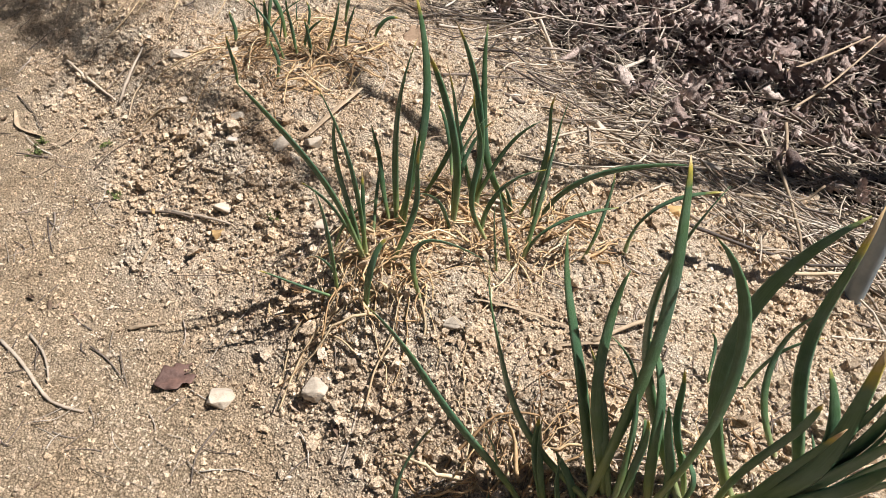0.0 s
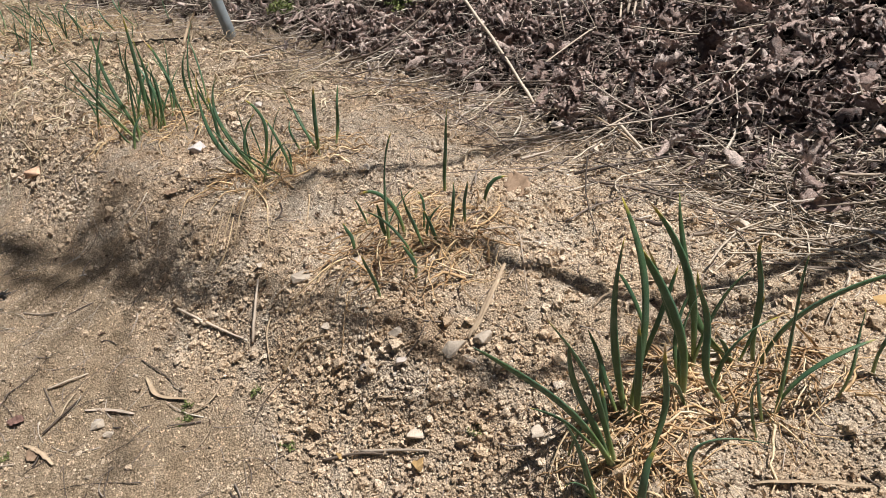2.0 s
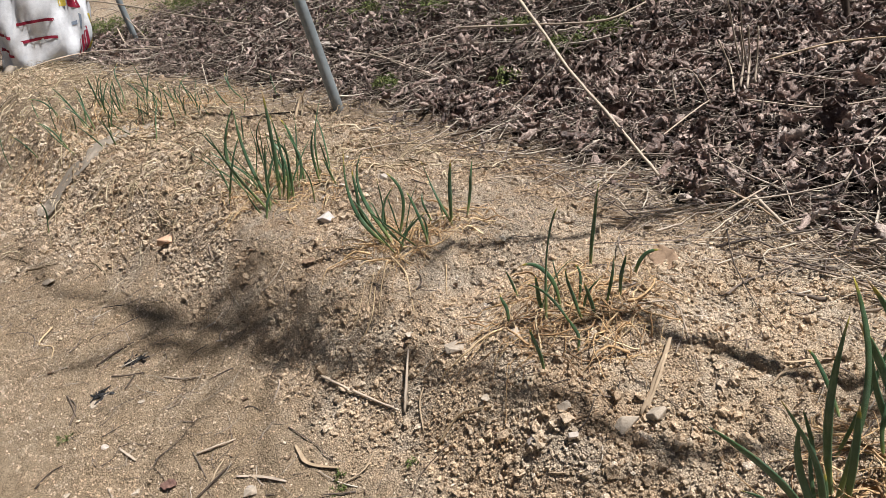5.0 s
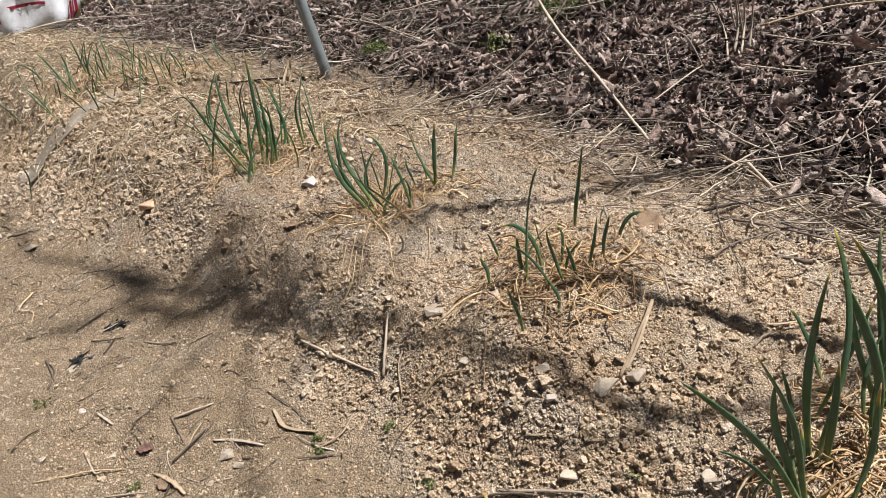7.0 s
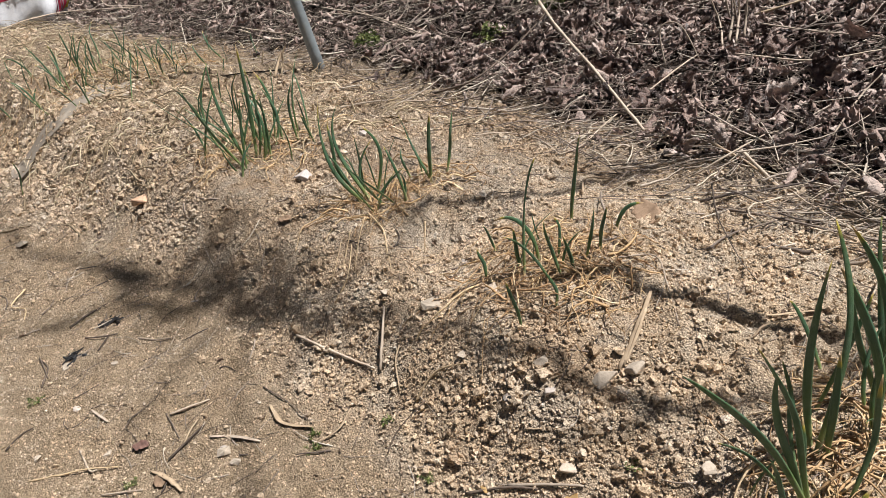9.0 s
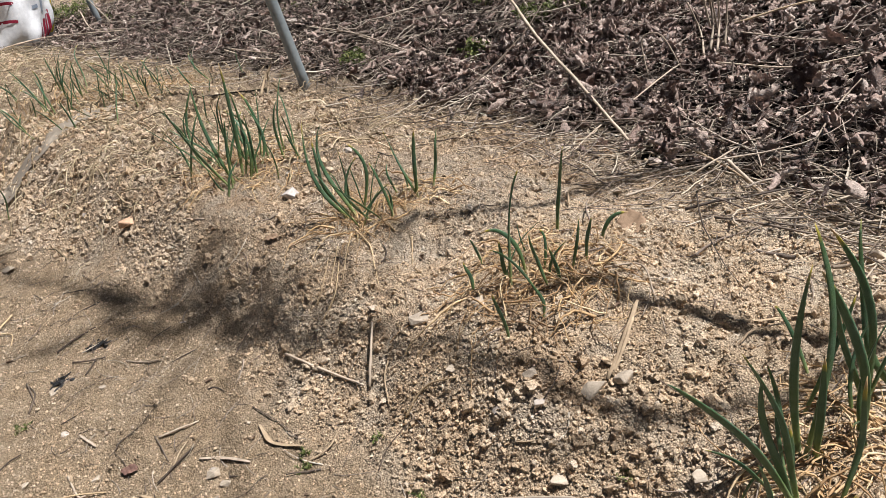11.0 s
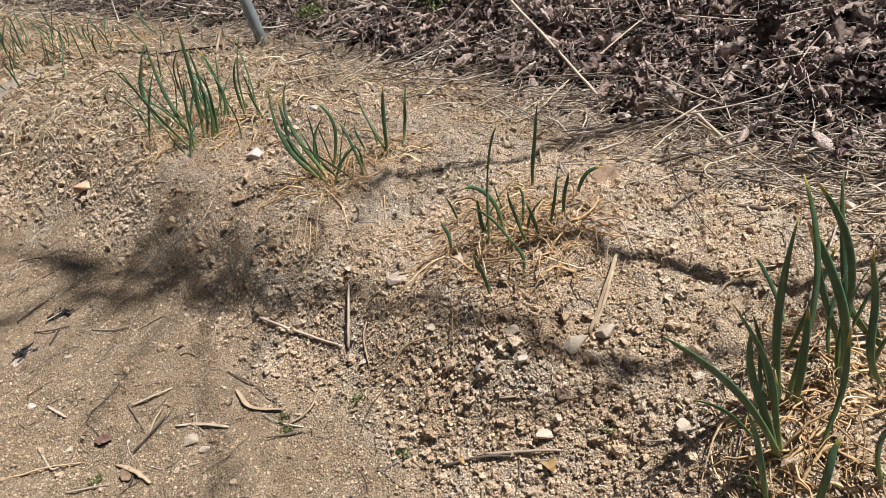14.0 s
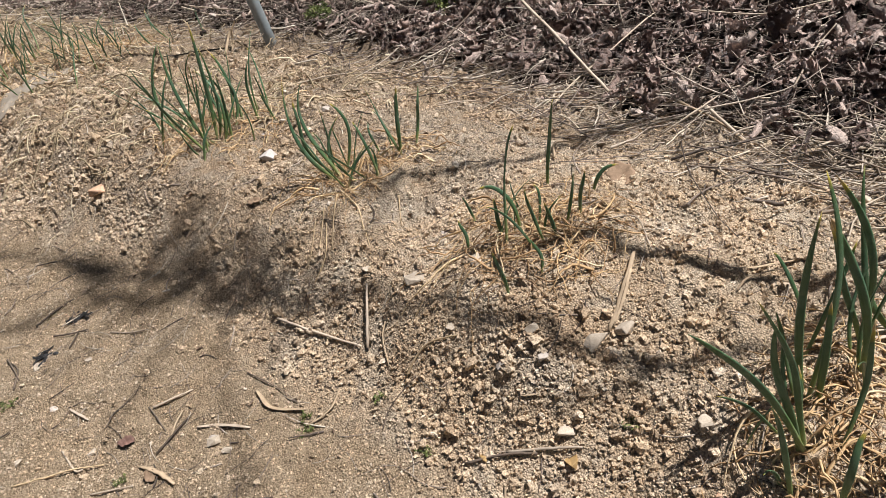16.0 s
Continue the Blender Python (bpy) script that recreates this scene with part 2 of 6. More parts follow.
# ---- building helpers ----
def mesh_object(name, verts, faces, mat, smooth=True, parent=None, label="", uvs=None):
    me = bpy.data.meshes.new(name)
    me.from_pydata(verts, [], faces)
    if smooth:
        me.shade_smooth()
    if uvs is not None:
        layer = me.uv_layers.new(name="UVMap")
        idx = np.empty(len(me.loops), np.int32)
        me.loops.foreach_get("vertex_index", idx)
        layer.data.foreach_set("uv", np.asarray(uvs, np.float32)[idx].ravel())
    me.materials.append(mat)
    ob = new(name, me)
    if parent:
        ob.parent = parent
    if label:
        tagged(ob, label)
    return ob


def empty_thing(name, at, label, category, group=""):
    e = new(name)
    e.empty_display_size = 0.02
    e.location = at
    return tagged(e, label, category, group)


def lattice(ix, iy, seed):
    h = (ix.astype(np.int64) * 374761393 + iy.astype(np.int64) * 668265263 + seed * 1442695041) & 0x7FFFFFFF
    h = ((h ^ (h >> 13)) * 1274126177) & 0x7FFFFFFF
    return ((h ^ (h >> 16)) & 0xFFFF) / 65535.0


def value_noise(x, y, scale, seed):
    x, y = np.asarray(x, float) * scale, np.asarray(y, float) * scale
    ix, iy = np.floor(x), np.floor(y)
    fx, fy = x - ix, y - iy
    fx, fy = fx * fx * (3 - 2 * fx), fy * fy * (3 - 2 * fy)
    ix, iy = ix.astype(int), iy.astype(int)
    a, b = lattice(ix, iy, seed), lattice(ix + 1, iy, seed)
    c, d = lattice(ix, iy + 1, seed), lattice(ix + 1, iy + 1, seed)
    return (a * (1 - fx) + b * fx) * (1 - fy) + (c * (1 - fx) + d * fx) * fy - 0.5


# ---- plan of the ground ----
def crest(y):
    """x of the planted ridge's crest."""
    u = np.clip(y, -1, 6.5) - 1.3
    v = np.minimum(u, 1.3)
    return -0.3594 - 0.6925 * u - 0.0851 * v * np.abs(v)


def lie(x, y):
    """Height of the ground without its small lumps: a slope that rises away, a ridge on it with hills and dips along its crest."""
    x, y = np.asarray(x, float), np.asarray(y, float)
    d = x - crest(y)
    w = np.where(d < 0, 0.2353, 0.7136)
    fade = 1 / (1 + np.exp(np.clip((y - 5.6) / 0.35, -30, 30)))
    h = -0.0117 + 0.1064 * (np.clip(y, -1, 6.5) - 1.3) - 0.0205 * np.clip(x, -4, 4) + 0.1512 * fade * np.exp(-np.abs(d / w) ** 2.5)
    h = h + 0.5 * np.clip(y - 8.0, 0, 6)     # the bank at the back of the place
    for bx, by, s, a in ((-0.22, 0.97, 0.09, -0.045), (-0.22, 1.33, 0.11, 0.032), (-0.43, 1.58, 0.09, -0.055), (-0.73, 2.02, 0.08, -0.05),
                         (0.0, 1.73, 0.12, -0.025), (-0.07, 0.77, 0.06, 0.025), (-0.33, 1.07, 0.05, 0.02), (-0.57, 2.09, 0.07, 0.03)):
        h = h + a * np.exp(-((x - bx) ** 2 + (y - by) ** 2) / (2 * s * s))
    return h


def litter_edge(y):
    """x beyond which dead leaves cover the ground."""
    return np.interp(y, (0.0, 0.8, 1.0, 1.25, 1.45, 1.7, 2.04, 2.5, 3.2, 4.2, 6.0), (1.3, 1.0, 0.82, 0.54, 0.36, 0.22, 0.07, -0.22, -0.72, -1.75, -3.4))


def humus_at(x, y):
    e = x - litter_edge(y) + 0.16 * value_noise(x, y, 7, 5) + 0.08 * value_noise(x, y, 23, 6)
    back = np.clip((6.4 - y + 0.9 * value_noise(x, y, 1.5, 9)) / 0.4, 0, 1) + np.clip((x + 1.6) / 0.4, 0, 1) + np.clip((y - 8.5) / 0.5, 0, 1)
    return np.clip(e / 0.08 + 0.5, 0, 1) * np.clip(back, 0, 1)


def trodden_at(x, y):
    """The smooth path beside the ridge."""
    d = crest(y) - 0.36 - x + 0.12 * value_noise(x, y, 5, 8)
    return np.clip(d / 0.12 + 0.5, 0, 1) * (1 - np.clip((y - 2.3) / 0.5, 0, 1))


def far_soil_at(x, y):
    """Darker soil colour up the ridge."""
    return np.clip((y - 1.85 + 0.5 * value_noise(x, y, 3, 71) + 0.25 * (x - crest(y))) / 0.9, 0, 0.75) * (1 - np.clip((y - 6.2) / 0.6, 0, 1))


def billows(x, y, scale, seed):
    """Broken lumps with creases between them, of no one size, about 0 to 1."""
    u, v = 0.8 * x + 0.6 * y, 0.8 * y - 0.6 * x
    n = value_noise(u, v, scale, seed) + 0.5 * value_noise(x, y, scale * 2.1, seed + 1) + 0.25 * value_noise(u, v, scale * 4.3, seed + 2)
    return np.minimum(np.abs(n) * 3.2, 1.0 + 0.3 * n)


def small_relief(x, y):
    x, y = np.asarray(x, float), np.asarray(y, float)
    soft = trodden_at(x, y)
    near = np.exp(-np.maximum(0, np.hypot(x + 0.5, y - 1.8) - 2.4) * 0.9)
    lumpy = np.clip(0.72 + 1.5 * value_noise(x, y, 6, 31), 0.25, 1.25)
    z = 0.018 * value_noise(x, y, 9, 11) + 0.014 * value_noise(x, y, 21, 12) + 0.004 * value_noise(x, y, 55, 13)
    z = z + near * lumpy * (0.014 * billows(x, y, 20, 40) + 0.006 * billows(x, y, 44, 50) - 0.009)
    far = np.clip((y - 2.1) / 0.8, 0, 1)
    z = z + far * (0.022 * billows(x, y, 13, 44) + 0.018 * billows(x, y, 29, 47) - 0.016) * np.clip((6.5 - y) / 0.5, 0, 1)
    calm = near * (0.006 * value_noise(x, y, 40, 17) + 0.004 * value_noise(x, y, 90, 18) + 0.005 * (billows(x, y, 30, 46) - 0.4) * np.clip(0.5 + 2 * value_noise(x, y, 5, 34), 0, 1)) + 0.016 * value_noise(x, y, 8, 19)
    e = 0.02
    slope = np.hypot(lie(x + e, y) - lie(x - e, y), lie(x, y + e) - lie(x, y - e)) / (2 * e)
    z = z / (1 + (slope / 0.5) ** 2)         # loose soil slides smooth on the steep flanks
    return z * (1 - soft) + calm * soft + 0.07 * value_noise(x, y, 0.5, 16) * np.clip(np.hypot(x, y - 2) / 6 - 0.6, 0, 1)


def ground_z(x, y):
    return lie(x, y) + small_relief(x, y)


def axis(lo, hi, step, far):
    """Even steps from lo to hi, then ever longer ones out to far on both sides."""
    mid = list(np.arange(lo, hi, step))
    right, left = [hi], [lo - step]
    for side, sign, edge in ((right, 1, hi), (left, -1, lo)):
        s = step
        while abs(side[-1]) < far:
            s *= 1.017 if abs(side[-1] - edge) < 1.6 else 1.2
            side.append(side[-1] + sign * s)
    return np.array(left[::-1] + mid + right)


GRID = []


def on_ground(x, y):
    """Height of the built ground sheet at x, y."""
    xs, ys, Z = GRID
    x, y = np.asarray(x, float), np.asarray(y, float)
    i, j = np.clip(np.searchsorted(xs, x) - 1, 0, len(xs) - 2), np.clip(np.searchsorted(ys, y) - 1, 0, len(ys) - 2)
    u, v = (x - xs[i]) / (xs[i + 1] - xs[i]), (y - ys[j]) / (ys[j + 1] - ys[j])
    return (Z[j, i] * (1 - u) + Z[j, i + 1] * u) * (1 - v) + (Z[j + 1, i] * (1 - u) + Z[j + 1, i + 1] * u) * v


def gz(x, y):
    return float(on_ground(x, y))


def build_ground():
    xs, ys = axis(-1.35, 0.42, 0.005, 300), axis(0.45, 2.3, 0.005, 300)
    X, Y = np.meshgrid(xs, ys)
    nx, ny = len(xs), len(ys)
    relief, e = small_relief(X, Y), 0.03
    sx, sy = (lie(X + e, Y) - lie(X - e, Y)) / (2 * e), (lie(X, Y + e) - lie(X, Y - e)) / (2 * e)
    Z = lie(X, Y) + relief
    GRID.extend((xs, ys, Z))
    steep = 1 / np.sqrt(1 + sx * sx + sy * sy)          # lumps stand off the slope, not straight up
    Z = Z + relief * (steep - 1)
    X, Y = X - relief * sx * steep, Y - relief * sy * steep
    me = bpy.data.meshes.new("ground")
    me.vertices.add(nx * ny)
    me.vertices.foreach_set("co", np.stack([X, Y, Z], -1).ravel())
    i = np.arange(nx * ny).reshape(ny, nx)
    quads = np.stack([i[:-1, :-1], i[:-1, 1:], i[1:, 1:], i[1:, :-1]], -1).reshape(-1, 4)
    me.loops.add(quads.size)
    me.loops.foreach_set("vertex_index", quads.ravel())
    me.polygons.add(len(quads))
    me.polygons.foreach_set("loop_start", np.arange(0, quads.size, 4))
    me.update(calc_edges=True)
    me.shade_smooth()
    for key, fn in (("shaded_humus", humus_at), ("trodden", trodden_at), ("far_soil", far_soil_at)):
        a = me.attributes.new(key, "FLOAT", "POINT")
        a.data.foreach_set("value", fn(X, Y).ravel().astype(np.float32))
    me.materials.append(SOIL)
    return tagged(new("ground", me), "dry sandy soil with a raised planting ridge", "soil", kind="structure")


build_ground()


class Heap:
    """Many small pieces gathered into one mesh."""

    def __init__(self):
        self.v, self.f, self.n = [], [], 0

    def add(self, verts, faces):
        self.v.append(np.asarray(verts))
        self.f.extend([tuple(i + self.n for i in f) for f in faces])
        self.n += len(verts)

    def done(self, name, mat, label, category, smooth=True):
        ob = mesh_object(name, np.concatenate(self.v).tolist(), self.f, mat, smooth)
        return tagged(ob, label, category, kind="stuff")


def loose_pieces(name, verts, faces, mat, label, category, smooth):
    """One mesh of many alike pieces: verts (pieces, n, 3), faces (pieces, m, k) that count within a piece."""
    pieces, n = verts.shape[:2]
    f = faces + (np.arange(pieces) * n)[:, None, None]
    k = f.shape[-1]
    me = bpy.data.meshes.new(name)
    me.vertices.add(pieces * n)
    me.vertices.foreach_set("co", verts.astype(np.float32).ravel())
    me.loops.add(f.size)
    me.loops.foreach_set("vertex_index", f.astype(np.int32).ravel())
    me.polygons.add(f.size // k)
    me.polygons.foreach_set("loop_start", np.arange(0, f.size, k, dtype=np.int32))
    me.update(calc_edges=True)
    if smooth:
        me.shade_smooth()
    else:
        me.shade_flat()
    me.materials.append(mat)
    return tagged(new(name, me), label, category, kind="stuff")


def turns(rng, count, tilt=None):
    """Random rotations; tilt: how far they lean from lying flat."""
    a = rng.uniform(0, 6.283, count)
    b, c = (rng.normal(0, tilt, count), rng.normal(0, tilt, count)) if tilt else (rng.uniform(0, 6.283, count), rng.uniform(0, 6.283, count))
    m = np.zeros((3, count, 3, 3))
    for i, (ang, p, q) in enumerate(((b, 1, 2), (c, 2, 0), (a, 0, 1))):
        m[i, :, 3 - p - q, 3 - p - q] = 1
        m[i, :, p, p] = m[i, :, q, q] = np.cos(ang)
        m[i, :, p, q], m[i, :, q, p] = -np.sin(ang), np.sin(ang)
    return m[2] @ m[1] @ m[0]


def turned(rng, flat=False):
    a, b, c = rng.uniform(0, 6.283), rng.normal(0, 0.6), rng.normal(0, 0.6)
    if not flat:
        b, c = rng.uniform(0, 6.283), rng.uniform(0, 6.283)
    return np.array(Euler((b, c, a)).to_matrix())


ICO = bmesh.new()
bmesh.ops.create_icosphere(ICO, subdivisions=1, radius=1.0)
ICO_V = np.array([v.co[:] for v in ICO.verts])
ICO_F = [tuple(v.index for v in f.verts) for f in ICO.faces]
ICO.free()


def tube(points, radii, sides=5, squash=1.0):
    """Vertices and faces of a round stem along points, closed at both ends."""
    p = np.asarray(points, float)
    r = np.broadcast_to(np.asarray(radii, float), (len(p),))
    tang = np.gradient(p, axis=0)
    tang /= np.linalg.norm(tang, axis=1)[:, None] + 1e-9
    ref = np.array((0.31, 0.17, 0.93)) if abs(tang[0][2]) < 0.9 else np.array((0.9, 0.3, 0.1))
    verts, faces = [], []
    for q, t, rad in zip(p, tang, r):
        u = np.cross(t, ref)
        u /= np.linalg.norm(u) + 1e-9
        w = np.cross(t, u)
        for s in range(sides):
            a = 2 * math.pi * s / sides
            verts.append(q + rad * (math.cos(a) * u + squash * math.sin(a) * w))
    for i in range(len(p) - 1):
        for s in range(sides):
            a, b = i * sides + s, i * sides + (s + 1) % sides
            faces.append((a, b, b + sides, a + sides))
    faces.append(tuple(range(sides))[::-1])
    faces.append(tuple(range((len(p) - 1) * sides, len(p) * sides)))
    return verts, faces


def ribbon(points, width, across, thick=0.0006):
    """A thin strip with two sides along points; across gives its sideways direction."""
    p = np.asarray(points, float)
    n = len(p)
    ws = np.broadcast_to(np.asarray(width, float), (n,))
    tang = np.gradient(p, axis=0)
    side = np.cross(tang, np.cross(across, tang))
    side /= np.linalg.norm(side, axis=1)[:, None] + 1e-9
    up = np.cross(tang, side)
    up /= np.linalg.norm(up, axis=1)[:, None] + 1e-9
    v = np.concatenate([p - side * ws[:, None] / 2, p + up * thick + up * ws[:, None] * 0.12, p + side * ws[:, None] / 2, p - up * thick + up * ws[:, None] * 0.08])
    f = []
    for i in range(n - 1):
        for a, b in ((0, 1), (1, 2), (2, 3), (3, 0)):
            f.append((a * n + i, b * n + i, b * n + i + 1, a * n + i + 1))
    return v, f


# ---- stuff on the ground ----
def scattered(rng, count, keep, reach=1.5, power=1.35):
    """Places on the bare soil, thinned by keep(x, y)."""
    n = count * 9
    y = 0.36 + (reach * 2.4) * rng.random(n) ** power
    x = crest(y) + rng.uniform(-0.95, 0.95, n)
    ok = np.flatnonzero(rng.random(n) < keep(x, y) * (1 - 0.9 * humus_at(x, y)))[:count]
    return x[ok], y[ok]


def lumps(name, shapes, faces, x, y, size, sink, rng, label, smooth=False):
    """Broken lumps of soil of these sizes, bedded in the ground."""
    n = len(x)
    v = shapes[rng.integers(0, len(shapes), n)] * (size[:, None] * rng.uniform(0.65, 1.3, (n, 3)))[:, None, :]
    v = np.einsum("nij,nkj->nki", turns(rng, n), v)
    v += np.stack([x, y, on_ground(x, y) + size * (sink + 0.55 * rng.random(n) ** 2.2)], -1)[:, None, :]
    loose_pieces(name, v, np.broadcast_to(faces, (n, *faces.shape)), CLOD, label, "soil crumbs", smooth)


def rough_shapes(rng, base, count, jitter, facets):
    """Copies of a round shape with flats broken off and uneven corners."""
    out = []
    for _ in range(count):
        v = base.copy()
        for _ in range(facets):
            d = rng.normal(0, 1, 3)
            d /= np.linalg.norm(d)
            over = np.maximum(0, v @ d - rng.uniform(0.45, 0.85))
            v = v - over[:, None] * d
        out.append(v * (1 + rng.uniform(-jitter, jitter, (len(v), 1))) + rng.normal(0, jitter * 0.45, v.shape))
    return np.array(out)


def build_clods():
    rng = np.random.default_rng(3)
    patchy = lambda x, y: np.clip(0.55 + 1.3 * value_noise(x, y, 6, 35) + 0.7 * value_noise(x, y, 19, 36), 0.22, 1)
    ridge = lambda x, y: (1 - 0.93 * trodden_at(x, y)) * patchy(x, y)
    grainy = lambda x, y: (0.8 + 0.2 * trodden_at(x, y)) * np.clip(0.7 + value_noise(x, y, 8, 37), 0.3, 1)
    corner = np.array([(i, j, k) for i in (-1, 1) for j in (-1, 1) for k in (-1, 1)]) * 0.72
    side = np.array([(0, 1, 3), (0, 3, 2), (4, 6, 7), (4, 7, 5), (0, 4, 5), (0, 5, 1), (2, 3, 7), (2, 7, 6), (0, 2, 6), (0, 6, 4), (1, 5, 7), (1, 7, 3)])
    cubes = rough_shapes(rng, corner, 60, 0.35, 1)
    x, y = scattered(rng, 72000, grainy, 0.95, 1.2)
    size = np.clip(np.exp(rng.normal(math.log(0.0015), 0.32, len(x))), 0.0009, 0.003)
    lumps("sand_grains", cubes, side, x, y, size, 0.15, rng, "coarse pale grains of dry sandy soil")
    x, y = scattered(rng, 26000, ridge, 1.1, 1.2)
    size = np.clip(np.exp(rng.normal(math.log(0.0023), 0.22, len(x))), 0.0016, 0.0034) * (1 + 0.15 * np.clip(y - 1.5, 0, 2))
    lumps("soil_crumbs", cubes, side, x, y, size, 0.45, rng, "small angular crumbs of pale dry soil")
    stones = rough_shapes(rng, ICO_V, 160, 0.40, 2)
    x, y = scattered(rng, 17000, ridge, 1.15, 1.2)
    size = np.clip(np.exp(rng.normal(math.log(0.0034), 0.26, len(x))), 0.0024, 0.0060) * (1 + 0.15 * np.clip(y - 1.5, 0, 2))
    lumps("soil_clods", stones, np.array(ICO_F), x, y, size, 0.38, rng, "loose crumbs and clods of pale dry soil")
    bm = bmesh.new()
    bmesh.ops.create_icosphere(bm, subdivisions=2, radius=1.0)
    base, face = np.array([v.co[:] for v in bm.verts]), np.array([[v.index for v in f.verts] for f in bm.faces])
    bm.free()
    big = rough_shapes(rng, base, 100, 0.30, 4)
    x, y = scattered(rng, 2500, lambda x, y: ridge(x, y) ** 1.6, 1.1, 1.2)
    size = np.clip(np.exp(rng.normal(math.log(0.0064), 0.28, len(x))), 0.0045, 0.012)
    lumps("large_clods", big, face, x, y, size, 0.2, rng, "larger broken clods of pale dry soil")
    y = rng.uniform(2.2, 4.6, 9000)
    x = crest(y) + rng.normal(0.1, 0.45, 9000)
    ok = np.flatnonzero(rng.random(9000) < (1 - humus_at(x, y)) * patchy(x, y))
    x, y = x[ok], y[ok]
    size = np.clip(np.exp(rng.normal(math.log(0.0052), 0.35, len(x))), 0.003, 0.012)
    lumps("far_clods", cubes, side, x, y, size, 0.45, rng, "broken clods of dry soil up the ridge")


def litter_leaf(rng, size, n=7, k=5):
    """A crumpled, lobed dead leaf with curled edges and sharp folds, about size long."""
    u = np.linspace(0, 1, n)[:, None]
    s = np.linspace(-1, 1, k)[None, :]
    lobes = 1 + 0.22 * np.cos(u * 2 * math.pi * rng.uniform(2.0, 3.6) + rng.uniform(0, 6))
    wide = rng.uniform(0.20, 0.44) * np.sin(np.clip(u * 0.94 + 0.03, 0, 1) * math.pi) ** 0.55 * lobes
    roll = rng.uniform(1.2, 3.4) * rng.choice((-1, 1))
    y = wide * np.sin(s * roll) / abs(roll)
    z = wide * (1 - np.cos(s * roll)) / roll
    bend = rng.normal(0, 1.6)
    a = (u - 0.5) * bend
    x = (np.sin(a) / bend if abs(bend) > 0.05 else u - 0.5) * np.ones_like(s)
    z = z + (1 - np.cos(a)) / (bend if abs(bend) > 0.05 else 1.0)
    for amount, lo, hi in ((0.075, 6, 11), (0.045, 12, 20)):
        d = rng.uniform(0, 6.28)
        z = z + amount * np.abs(np.sin((u * math.cos(d) + 0.5 * s * math.sin(d)) * rng.uniform(lo, hi) + rng.uniform(0, 6)))
    z = z + 0.10 * np.abs(s) ** 2 * np.sin(u * rng.uniform(14, 24) + rng.uniform(0, 6)) * rng.choice((-1, 1))
    v = np.stack([x, y, z], -1).reshape(-1, 3) + rng.normal(0, 0.012, (n * k, 3))
    f = [(i * k + j, i * k + j + 1, (i + 1) * k + j + 1, (i + 1) * k + j) for i in range(n - 1) for j in range(k - 1)]
    return v * size, f


def build_litter(name, seed, count, y0, y1, power, size, n, k, label):
    rng = np.random.default_rng(seed)
    made = [litter_leaf(rng, 1.0, n, k) for _ in range(180)]
    shapes, face = np.array([q[0] for q in made]), np.array(made[0][1])
    m = count * 6
    y = y0 + (y1 - y0) * rng.random(m) ** power
    x = litter_edge(y) + rng.uniform(-0.14, 2.8, m)
    ok = np.flatnonzero((rng.random(m) < humus_at(x, y) + 0.05) & (x < 0.35 + 0.62 * y))[:count]
    x, y = x[ok], y[ok]
    m = len(x)
    size = np.clip(np.exp(rng.normal(math.log(size), 0.36, m)), 0.016, 0.085)
    v = np.einsum("nij,nkj->nki", turns(rng, m, 0.6), shapes[rng.integers(0, len(shapes), m)] * size[:, None, None])
    v += np.stack([x, y, on_ground(x, y) + 0.005 + rng.random(m) ** 1.2 * 0.045], -1)[:, None, :]
    loose_pieces(name, v, np.broadcast_to(face, (m, *face.shape)), LITTER, label, "leaf litter", True)


def stalk(rng, px, py, length, radius, heading, lift):
    t = np.linspace(0, 1, 6)
    bend = rng.normal(0, 0.10) * length
    dx, dy = math.cos(heading), math.sin(heading)
    x = px + dx * length * (t - 0.5) - dy * bend * np.sin(t * math.pi)
    y = py + dy * length * (t - 0.5) + dx * bend * np.sin(t * math.pi)
    z = on_ground(x, y)
    line = z[0] + (z[-1] - z[0]) * t
    z = np.maximum(z, 0.35 * z + 0.65 * line) + radius + lift * (0.3 + 0.7 * np.abs(t - rng.random()))
    return np.stack([x, y, z], -1)


def build_straw():
    rng = np.random.default_rng(8)
    heap = Heap()
    for i in range(4200):
        y = 0.65 + 4.6 * rng.random() ** 1.4
        e = litter_edge(np.array([y]))[0]
        if i % 5 < 2:
            x = e + rng.normal(-0.02, 0.13) - (0.10 * rng.random() if y < 1.5 else 0)
        else:
            x = e + abs(rng.normal(0.1, 0.8))
        if x > 0.45 + 0.62 * y:
            continue
        length = np.clip(np.exp(rng.normal(math.log(0.16), 0.55)), 0.05, 0.55) * (0.75 if y < 1.6 else 1.0)
        heading = rng.normal(2.5, 0.9) if rng.random() < 0.5 else rng.uniform(0, 6.28)
        pts = stalk(rng, x, y, length, 0.0015, heading, abs(rng.normal(0.006, 0.02)) + 0.04 * float(humus_at(np.array([x]), np.array([y]))[0]))
        r = np.clip(np.exp(rng.normal(math.log(0.0011), 0.45)), 0.0005, 0.0036)
        if rng.random() < 0.35:
            heap.add(*ribbon(pts, r * 3.4 * (1 - 0.5 * np.linspace(0, 1, 6)), np.array((0.3, 0.2, rng.normal(0, 0.6)))))
        else:
            heap.add(*tube(pts, r * (1 - 0.55 * np.linspace(0, 1, 6)), 4))
    heap.done("dry_straw", STRAW, "dry pale stems and straw strewn over dead leaves", "straw")


